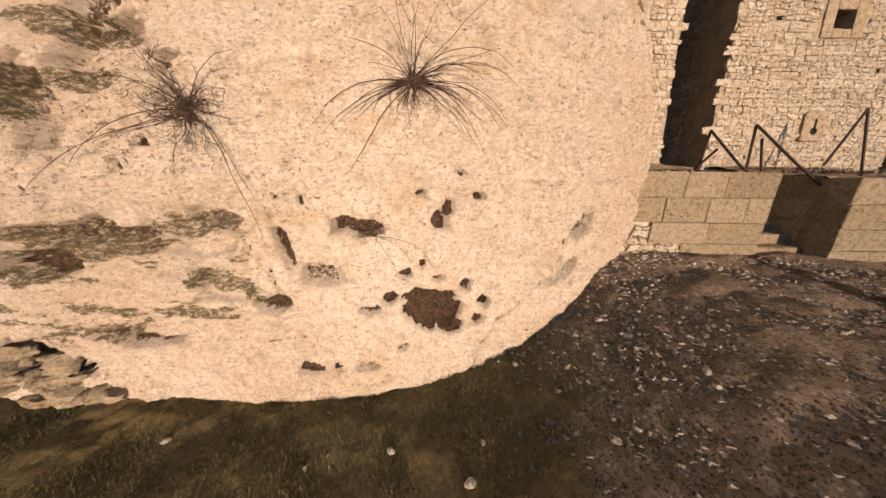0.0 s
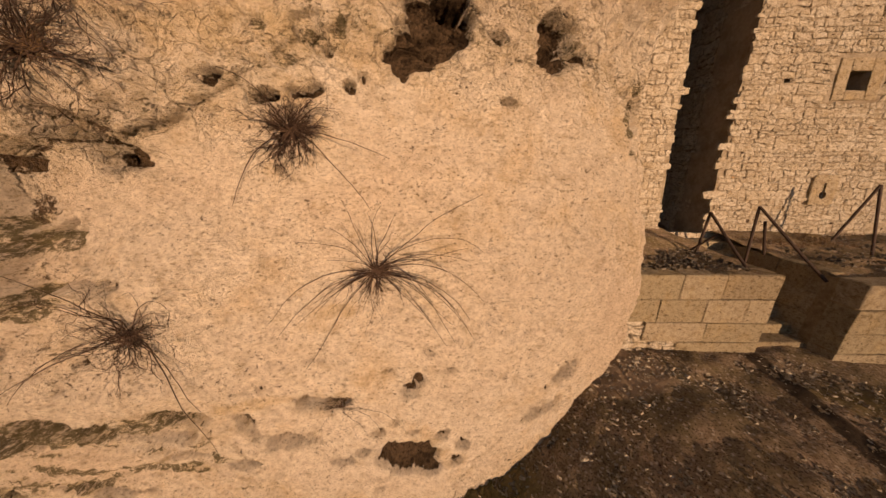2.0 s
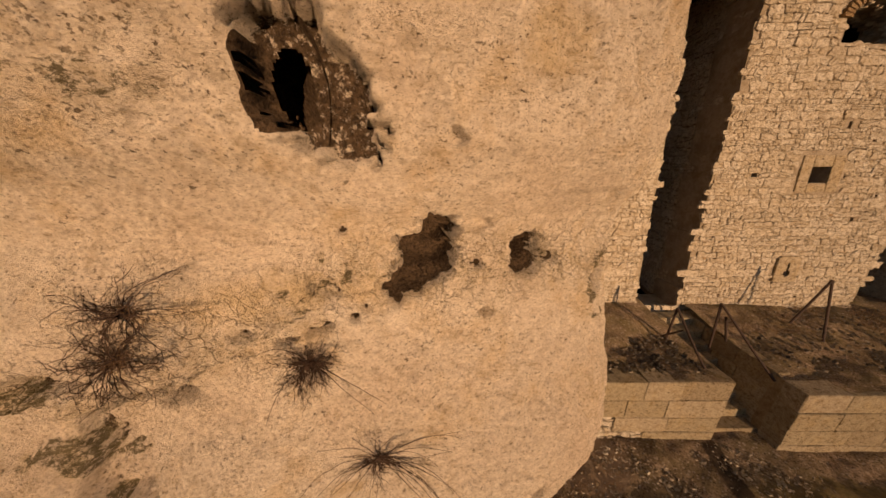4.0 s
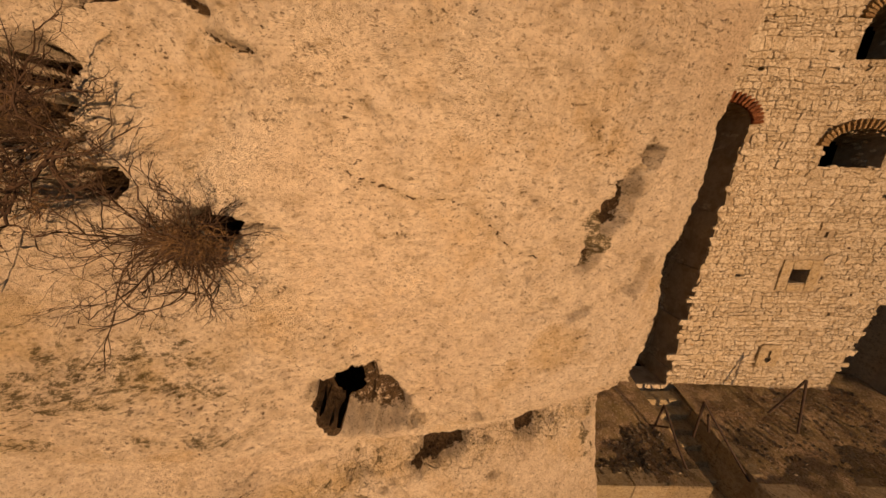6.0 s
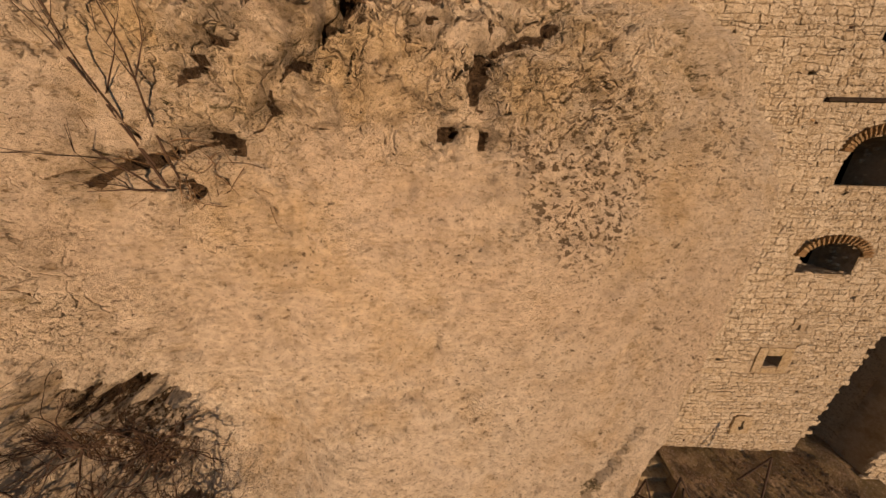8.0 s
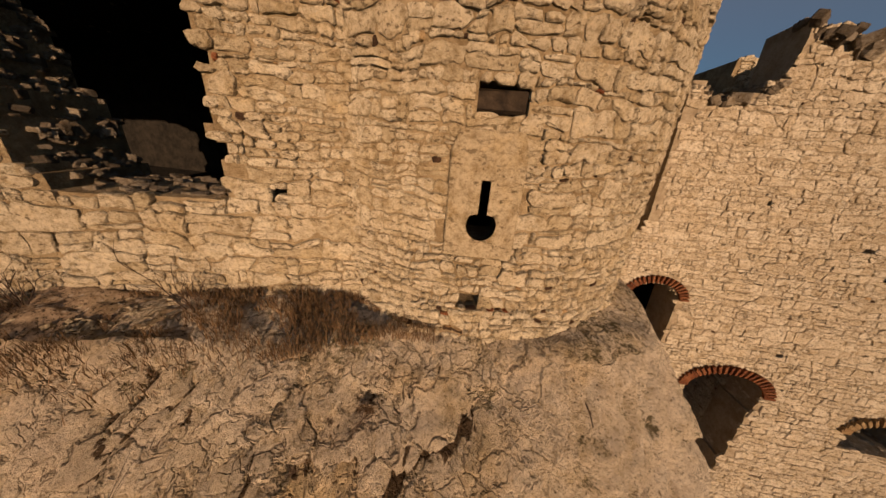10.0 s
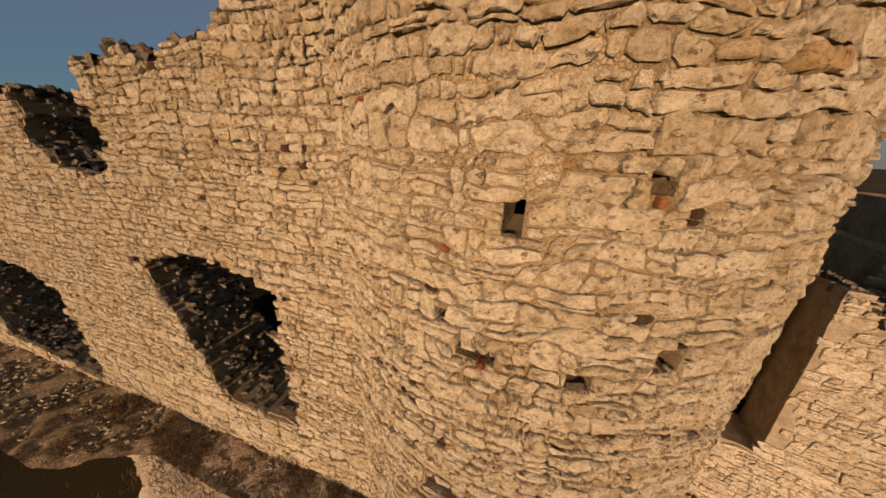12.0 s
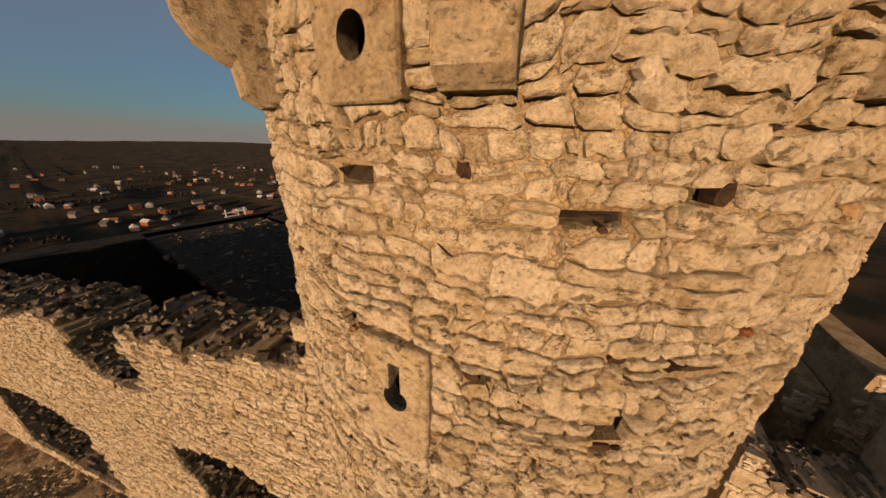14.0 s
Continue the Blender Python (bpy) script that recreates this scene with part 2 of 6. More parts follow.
M_TIMBER = plain_mat("rotten_timber", (0.015, 0.011, 0.008), (0.06, 0.042, 0.027), 12, 0.9, 0.8, 0.02)
M_IRON = plain_mat("rusty_iron", (0.035, 0.025, 0.02), (0.10, 0.06, 0.04), 20, 0.75, 0.3, 0.003, 0.4, 0.4)
M_GROUND = ground_mat()
M_TWIG = plain_mat("bare_twig", (0.030, 0.018, 0.012), (0.095, 0.058, 0.036), 12, 0.85, 0.3, 0.002)
M_DRY = plain_mat("dry_grass", (0.085, 0.048, 0.024), (0.25, 0.155, 0.075), 9, 0.9, 0.2, 0.002)
M_GRASS = plain_mat("grass_blade", (0.055, 0.065, 0.018), (0.22, 0.17, 0.07), 4, 0.85, 0.1, 0.002)
# Darker rubble: the shade of reveals and wall heads is in this colour.
M_RUBBLE = stone_mat("shade_dark_rubble", (0.09, 0.075, 0.058), (0.18, 0.15, 0.115), (0.34, 0.29, 0.22), 0.2)


# ---- helpers of the scene ----
def link(name, me, material=None, parent=None, label=""):
    """A mesh as one object, kept at its world place under a parent."""
    if material:
        me.materials.append(material)
    ob = new(name, me)
    if parent:
        ob.parent = parent
        top = parent
        off = Vector()
        while top:
            off += top.location
            top = top.parent
        ob.matrix_parent_inverse = Matrix.Translation(-off)
    return tagged(ob, label)


def mesh_of(verts, faces, name="mesh", smooth=False):
    me = bpy.data.meshes.new(name)
    me.from_pydata([tuple(v) for v in verts], [], faces)
    me.update()
    if smooth:
        me.shade_smooth()
    return me


def mesh_np(v, f, name="mesh", smooth=True):
    """A mesh from arrays: vertices (n, 3) and faces (m, 3 or 4)."""
    me = bpy.data.meshes.new(name)
    me.vertices.add(len(v))
    me.vertices.foreach_set("co", np.ascontiguousarray(v, np.float32).ravel())
    k = f.shape[1]
    me.loops.add(f.size)
    me.loops.foreach_set("vertex_index", np.ascontiguousarray(f, np.int32).ravel())
    me.polygons.add(len(f))
    me.polygons.foreach_set("loop_start", np.arange(0, f.size, k, dtype=np.int32))
    me.polygons.foreach_set("loop_total", np.full(len(f), k, np.int32))
    me.update(calc_edges=True)
    me.polygons.foreach_set("use_smooth", np.full(len(f), smooth))
    return me


def bm_mesh(bm, name="mesh"):
    me = bpy.data.meshes.new(name)
    bm.to_mesh(me)
    bm.free()
    return me


def part(name, bm, material, parent, label=""):
    return link(name, bm_mesh(bm, name), material, parent, label)


def thing(name, at, label, category, kind="", group=""):
    e = new(name)
    e.location = at
    return tagged(e, label, category, group, kind)


def attribute(me, name, values):
    a = me.attributes.new(name, "FLOAT", "POINT")
    a.data.foreach_set("value", np.ascontiguousarray(values, np.float32).ravel())


TABLE = np.random.RandomState(7).rand(8, 256, 256)


def vnoise(x, y, layer=0):
    """Smooth value noise in -1..1."""
    xi, yi = np.floor(x).astype(int), np.floor(y).astype(int)
    fx, fy = x - xi, y - yi
    fx, fy = fx * fx * (3 - 2 * fx), fy * fy * (3 - 2 * fy)
    t = TABLE[layer % 8]
    g = lambda a, b: t[(xi + a) % 256, (yi + b) % 256]  # noqa: E731
    return ((g(0, 0) * (1 - fx) + g(1, 0) * fx) * (1 - fy) + (g(0, 1) * (1 - fx) + g(1, 1) * fx) * fy) * 2 - 1


def fbm(x, y, octaves=5, gain=0.5, layer=0):
    total, amp = 0.0, 1.0
    for o in range(octaves):
        total = total + amp * vnoise(x * 2**o + 13.7 * o, y * 2**o + 5.3 * o, layer + o)
        amp *= gain
    return total


def sstep(a, b, x):
    q = np.clip((x - a) / (b - a), 0, 1)
    return q * q * (3 - 2 * q)


def box_bm(bm, lo, hi, bevel=0.0):
    r = bmesh.ops.create_cube(bm, size=1.0)
    vs = r["verts"]
    for v in vs:
        v.co = Vector([(a + b) / 2 + c * (b - a) for a, b, c in zip(lo, hi, v.co)])
    if bevel:
        es = list({e for v in vs for e in v.link_edges})
        bmesh.ops.bevel(bm, geom=es, offset=bevel, segments=1, affect="EDGES")
    return bm


def tube(points, radii, sides=5):
    """A tapered tube along points, as lists of vertices and faces."""
    verts, faces = [], []
    for n, (p, r) in enumerate(zip(points, radii)):
        a = Vector(points[min(n + 1, len(points) - 1)]) - Vector(points[max(n - 1, 0)])
        q = a.to_track_quat("Z", "Y") if a.length > 1e-9 else Vector((0, 0, 1)).to_track_quat("Z", "Y")
        for s in range(sides):
            w = 2 * math.pi * s / sides
            verts.append(Vector(p) + q @ Vector((math.cos(w) * r, math.sin(w) * r, 0)))
        if n:
            for s in range(sides):
                i, j = (n - 1) * sides + s, (n - 1) * sides + (s + 1) % sides
                faces.append((i, j, j + sides, i + sides))
    return verts, faces


def tubes_mesh(paths, name="mesh"):
    """Many tubes, each (points, radii, sides), joined."""
    verts, faces = [], []
    for pts, rad, sides in paths:
        v, f = tube(pts, rad, sides)
        o = len(verts)
        verts += v
        faces += [tuple(i + o for i in q) for q in f]
    return mesh_of(verts, faces, name, True)


# ---- the rock ----
ZP = [-0.6, 0.5, 1.3, 2.4, 2.7, 3.5, 4.4, 4.9, 5.6, 5.9, 6.2, 6.55, 7.2, 8.9, 10.7, 11.2, 11.6, 11.85, 12.2, 12.5]
YP = [2.88, 2.83, 2.81, 2.66, 2.60, 2.68, 2.95, 3.12, 3.32, 3.2, 2.88, 2.68, 2.66, 2.69, 2.68, 2.85, 3.03, 3.15, 3.6, 3.95]
ZR = [-0.6, -0.16, 0.4, 0.84, 1.34, 1.6, 2.6, 4.0, 4.7, 5.7, 6.5, 7.3, 7.9, 8.5, 9.4, 10.4, 10.9, 11.3, 11.7, 12.03, 12.5]
XR = [1.2, 1.25, 1.62, 2.12, 2.42, 2.83, 2.80, 2.76, 2.70, 2.91, 2.76, 2.62, 2.68, 2.86, 2.90, 2.92, 2.8, 2.62, 2.42, 2.3, 2.2]
# hollows: x, z, half width, half height, depth, lean, earth and painted shade inside; cracks: width, depth, points (x,
# z)
HOLLOWS = [
    (-0.31, 6.85, 0.29, 0.50, 0.34, 0.22, 0.55), (0.24, 5.58, 0.33, 0.27, 0.36, 0.10, 0.62), (0.36, 5.80, 0.20, 0.24, 0.34, -0.5, 0.66), (1.36, 5.53, 0.222, 0.218, 0.30, 0.00, 0.7), (0.19, 5.33, 0.413, 0.169, 0.20, 0.50, 0.9),
    (1.36, 5.44, 0.223, 0.115, 0.20, 0.20, 0.8), (-0.86, 2.21, 0.254, 0.108, 0.30, 0.05, 0.6), (-1.51, 2.05, 0.065, 0.284, 0.15, 0.15, 0.6), (-0.02, 2.28, 0.104, 0.110, 0.16, 0.50, 0.7),
    (0.09, 2.41, 0.057, 0.080, 0.10, 0.00, 0.7), (0.36, 2.55, 0.051, 0.045, 0.10, 0.00, 0.7), (0.19, 2.75, 0.049, 0.026, 0.10, 0.00, 0.7), (-0.19, 2.58, 0.065, 0.032, 0.08, 0.00, 0.6),
    (-1.28, 1.70, 0.162, 0.136, 0.20, 0.10, 0.5), (-1.04, 1.75, 0.074, 0.110, 0.10, 0.30, 0.3), (-0.45, 1.66, 0.079, 0.064, 0.14, 0.00, 0.8), (-0.23, 1.77, 0.060, 0.064, 0.14, 0.00, 0.8),
    (-0.58, 1.40, 0.074, 0.088, 0.18, 0.00, 0.9), (-0.82, 1.24, 0.109, 0.066, 0.16, 0.00, 0.8), (-0.11, 1.19, 0.334, 0.256, 0.14, -0.30, 0.9), (0.13, 0.94, 0.195, 0.099, 0.10, 0.10, 0.7),
    (0.53, 1.26, 0.099, 0.107, 0.16, 0.60, 0.8), (0.26, 1.49, 0.066, 0.060, 0.12, 0.00, 0.7), (-0.02, 1.60, 0.064, 0.037, 0.10, 0.00, 0.6), (1.65, 2.17, 0.123, 0.216, 0.16, -0.35, 0.5),
    (1.51, 1.58, 0.221, 0.150, 0.16, 0.50, 0.4), (-1.83, 1.35, 0.219, 0.113, 0.18, 0.10, 0.6), (-2.51, 2.80, 0.041, 0.037, 0.12, 0.00, 0.8), (-2.35, 2.94, 0.047, 0.032, 0.10, 0.00, 0.8),
    (-3.18, 2.56, 0.041, 0.042, 0.10, 0.00, 0.8), (-1.29, 2.51, 0.028, 0.063, 0.08, 0.00, 0.6), (-1.28, 0.47, 0.065, 0.064, 0.14, 0.00, 0.9), (-1.54, 0.49, 0.161, 0.070, 0.10, 0.00, 0.7),
    (-0.91, 0.44, 0.105, 0.062, 0.10, 0.20, 0.6), (-0.49, 0.66, 0.068, 0.063, 0.10, 0.20, 0.5), (0.48, 1.00, 0.065, 0.069, 0.12, 0.00, 0.8), (-1.48, 2.56, 0.029, 0.034, 0.08, 0.00, 0.6),
    (-2.67, 3.66, 0.333, 0.233, 0.24, 0.25, 0.4), (-2.22, 3.58, 0.233, 0.089, 0.18, -0.05, 0.5), (-3.13, 3.19, 0.222, 0.289, 0.26, 0.00, 0.4), (-2.00, 2.37, 0.149, 0.101, 0.14, -0.40, 0.2),
    (-3.15, 2.21, 0.718, 0.122, 0.26, 0.02, 0.5), (-3.89, 1.87, 0.522, 0.146, 0.30, 0.06, 0.6), (-2.35, 2.07, 0.424, 0.097, 0.18, 0.05, 0.3), (-2.31, 1.60, 0.349, 0.253, 0.16, 0.30, 0.3),
    (-1.90, 2.32, 0.137, 0.130, 0.12, 0.20, 0.2), (-3.31, 0.86, 0.351, 0.092, 0.18, 0.10, 0.6), (-3.71, 0.97, 0.389, 0.060, 0.12, 0.10, 0.5), (-4.92, 0.50, 0.753, 0.311, 0.75, 0.00, 0.5),
    (-2.65, 1.74, 0.273, 0.056, 0.10, 0.00, 0.3), (-0.88, 4.88, 0.060, 0.053, 0.20, 0.00, 0.7), (-1.39, 4.99, 0.080, 0.043, 0.20, 0.20, 0.7), (-1.11, 4.86, 0.080, 0.037, 0.20, 0.00, 0.7),
    (-0.51, 4.96, 0.051, 0.051, 0.14, 0.20, 0.6), (0.88, 4.89, 0.075, 0.041, 0.14, 0.00, 0.4), (-2.11, 4.57, 0.154, 0.167, 0.30, -0.50, 0.5), (-2.83, 4.76, 0.366, 0.103, 0.22, 0.00, 0.6),
    (-2.92, 4.41, 0.273, 0.165, 0.24, 0.00, 0.6), (1.36, 5.33, 0.238, 0.126, 0.25, 0.00, 0.7), (2.64, 4.96, 0.170, 0.232, 0.20, 0.00, 0.7), (-2.06, 4.44, 0.216, 0.148, 0.30, -0.50, 0.7),
    (-2.84, 4.07, 0.272, 0.238, 0.22, 0.00, 0.5), (-1.46, 4.95, 0.090, 0.052, 0.20, 0.00, 0.6), (-1.12, 4.85, 0.089, 0.048, 0.20, 0.20, 0.6), (-0.81, 4.90, 0.092, 0.057, 0.24, 0.00, 0.7),
    (-0.74, 5.34, 0.109, 0.173, 0.12, 0.30, 0.4), (-0.53, 5.87, 0.052, 0.042, 0.14, 0.50, 0.6), (-0.50, 4.98, 0.041, 0.046, 0.16, 0.00, 0.5), (-0.63, 5.25, 0.031, 0.040, 0.14, 0.00, 0.6),
    (0.83, 4.91, 0.059, 0.044, 0.18, 0.00, 0.6), (1.69, 5.34, 0.103, 0.088, 0.15, 0.00, 0.8), (0.78, 5.43, 0.064, 0.039, 0.14, 0.00, 0.7), (0.80, 5.86, 0.071, 0.063, 0.10, 0.60, 0.4),
    (0.02, 5.19, 0.173, 0.094, 0.10, 0.30, 0.9), (-2.40, 6.01, 0.023, 0.020, 0.12, 0.00, 0.7), (-0.38, 5.06, 0.038, 0.054, 0.10, 0.00, 0.5), (1.80, 8.72, 0.15, 0.10, 0.75, -0.30, 0.95),
    (1.56, 8.42, 0.12, 0.29, 0.28, -0.55, 0.75), (1.35, 8.00, 0.100, 0.137, 0.12, -0.30, 0.5), (1.99, 7.73, 0.150, 0.203, 0.10, -0.50, 0.4), (1.38, 7.51, 0.137, 0.046, 0.10, 0.30, 0.4),
    (0.48, 6.63, 0.057, 0.081, 0.12, 0.50, 0.3), (-0.09, 8.33, 0.020, 0.020, 0.08, 0.00, 0.6), (-0.71, 7.98, 0.020, 0.020, 0.06, 0.00, 0.6), (-1.05, 8.39, 0.198, 0.093, 0.50, 0.00, 0.9),
    (-1.90, 8.59, 0.274, 0.109, 0.50, 0.00, 0.9), (-1.40, 9.81, 0.034, 0.055, 0.25, 0.30, 0.7), (-1.22, 9.58, 0.068, 0.109, 0.16, 0.60, 0.6), (-1.88, 9.85, 0.135, 0.096, 0.40, 0.20, 0.5),
    (-1.93, 10.11, 0.094, 0.068, 0.35, 0.00, 0.8), (-1.69, 10.13, 0.066, 0.057, 0.20, 0.00, 0.4), (-1.85, 10.32, 0.081, 0.052, 0.30, 0.00, 0.6), (-1.86, 10.28, 0.084, 0.047, 0.35, 0.00, 0.8),
    (-2.07, 9.69, 0.181, 0.078, 0.15, 0.00, 0.8), (0.01, 10.73, 0.020, 0.020, 0.10, 0.00, 0.8), (0.50, 10.04, 0.020, 0.024, 0.08, 0.00, 0.7), (0.11, 9.71, 0.026, 0.023, 0.06, 0.00, 0.6),
    (0.03, 10.73, 0.020, 0.020, 0.08, 0.00, 0.7), (-2.7, 8.85, 0.65, 0.30, 0.25, 0.05, 0.5), (-2.45, 9.30, 0.36, 0.15, 0.60, 0.15, 0.7), (-3.2, 9.1, 0.6, 0.35, 0.6, 0.0, 0.6),
    (-1.12, 8.36, 0.26, 0.13, 0.6, 0.0, 0.95), (-2.55, 10.0, 0.2, 0.12, 0.4, -0.3, 0.8),
    (-0.47, 11.80, 0.083, 0.099, 0.10, 0.30, 0.5),
    (-0.94, 11.21, 0.100, 0.057, 0.14, 0.00, 0.9),
    (-0.21, 11.98, 0.266, 0.069, 0.12, -0.10, 0.45),
    (0.08, 11.57, 0.060, 0.121, 0.10, 0.00, 0.8),
    (-0.78, 11.75, 0.043, 0.048, 0.12, 0.30, 0.8),
    (-0.06, 11.26, 0.046, 0.064, 0.14, 0.00, 0.7),
    (0.14, 11.26, 0.042, 0.065, 0.14, 0.00, 0.7),
    (-0.57, 12.18, 0.139, 0.061, 0.10, 0.00, 0.42),
    (-0.19, 11.81, 0.028, 0.021, 0.08, 0.00, 0.8),
    (-1.13, 11.03, 0.051, 0.056, 0.10, 0.00, 0.7),
]
CRACKS = [
    (0.012, 0.04, [(1.18, 8.94), (1.24, 8.86), (1.22, 8.83)]),
    (0.010, 0.03, [(-0.66, 8.89), (-0.23, 8.70), (0.06, 8.51), (0.39, 8.40), (0.77, 8.09), (1.02, 8.01)]),
    (0.018, 0.08, [(-1.96, 10.53), (-1.79, 10.40), (-1.60, 10.15), (-1.56, 9.98), (-1.41, 9.77), (-1.20, 9.42), (-0.72, 9.23)]),
    (0.012, 0.04, [(0.15, -0.14), (0.57, 0.73), (1.25, 1.45), (1.52, 2.04)]),
    (0.014, 0.05, [(-1.86, 2.18), (-1.74, 1.87), (-1.63, 1.31)]),
    (0.050, 0.16, [(0.56, 11.91), (0.48, 11.79), (0.28, 11.70), (0.08, 11.61), (0.06, 11.50), (0.12, 11.38)]),
    (0.032, 0.14, [(-0.50, 11.69), (-0.59, 11.65), (-0.64, 11.55), (-0.72, 11.47), (-0.76, 11.38), (-0.84, 11.28), (-0.93, 11.24), (-1.04, 11.18), (-1.21, 11.15), (-1.36, 11.17), (-1.44, 11.08)]),
    (0.030, 0.13, [(-0.46, 11.90), (-0.62, 11.91), (-0.73, 11.86), (-0.77, 11.76), (-0.84, 11.67), (-0.92, 11.60), (-1.00, 11.52), (-1.06, 11.43), (-1.09, 11.35)]),
    (0.030, 0.10, [(-0.72, 11.89), (-0.76, 12.00), (-0.80, 12.02)]),
    (0.025, 0.10, [(-0.51, 11.82), (-0.45, 11.97), (-0.47, 12.08)]),
    (0.020, 0.08, [(0.35, 12.51), (0.30, 12.21), (0.27, 12.10)]),
    (0.020, 0.08, [(-0.62, 11.90), (-0.54, 11.90), (-0.49, 11.83)]),
    (0.020, 0.08, [(1.33, 12.07), (1.36, 11.94)]),
    (0.020, 0.07, [(0.15, 11.91), (0.14, 11.71)]),
    (0.030, 0.10, [(-1.68, 12.03), (-1.52, 11.87)]),
    (0.030, 0.10, [(-1.60, 12.07), (-1.68, 12.18), (-1.76, 12.29)]),
    (0.030, 0.10, [(-1.17, 12.02), (-1.24, 12.16), (-1.34, 12.30)]),
    (0.020, 0.08, [(-1.61, 11.79), (-1.52, 11.84)]),
    (0.020, 0.10, [(-1.55, 11.94), (-1.47, 12.06), (-1.32, 12.05), (-1.26, 12.16), (-1.20, 12.25), (-1.04, 12.26)]),
]


def polyline_distance(x, z, pts):
    best = np.full(x.shape, 9.0)
    for (ax, az), (bx, bz) in zip(pts, pts[1:]):
        dx, dz = bx - ax, bz - az
        q = np.clip(((x - ax) * dx + (z - az) * dz) / (dx * dx + dz * dz), 0, 1)
        best = np.minimum(best, np.hypot(x - ax - q * dx, z - az - q * dz))
    return best


def in_lobe(x, z, cx, cz, rx, rz):
    return sstep(1.0, 0.8, np.hypot((x - cx) / rx, (z - cz) / rz))


# dark crusts of lichen, with the recesses' shade painted in: x, z, half width, half height
CRUSTS = ((-2.75, 3.80, 0.55, 0.17), (-3.5, 3.35, 0.30, 0.38), (-3.3, 4.55, 0.50, 0.30), (-3.1, 3.88, 0.45, 0.22), (-3.1, 2.10, 0.90, 0.13), (-2.17, 2.26, 0.30, 0.14),
          (-2.25, 1.60, 0.40, 0.22), (-1.85, 1.35, 0.25, 0.12), (-3.6, 1.00, 0.50, 0.09), (-2.9, 3.42, 0.50, 0.08), (1.35, 8.05, 0.16, 0.30), (2.6, 5.0, 0.25, 0.45))
OCHRES = ((-0.35, 11.55, 0.50, 0.35), (-1.25, 11.6, 0.30, 0.22), (-2.35, 9.95, 0.45, 0.30), (-1.1, 9.25, 0.22, 0.14), (-2.2, 7.9, 0.60, 0.28), (-1.2, 5.3, 0.9, 0.35), (-0.6, 3.2, 0.3, 0.1), (-1.4, 2.35, 0.5, 0.12), (1.2, 7.2, 0.4, 0.4), (0.35, 11.5, 0.3, 0.25))
PITTED = ((0.85, 11.15, 1.0, 0.65, 1.0), (-1.6, 7.3, 1.2, 0.6, 0.55), (1.7, 9.4, 0.6, 1.2, 0.4), (-2.6, 2.9, 1.2, 0.7, 0.5), (1.6, 11.3, 0.5, 0.6, 0.8))


def pitted(x, z):
    """Patches of close black pits."""
    best = 0 * x
    for cx, cz, rx, rz, much in PITTED:
        best = np.maximum(best, much * sstep(1.0, 0.4, np.hypot((x - cx) / rx, (z - cz) / rz) + 0.4 * fbm(x * 1.5, z * 1.5, 3, 0.5, 3)))
    return best


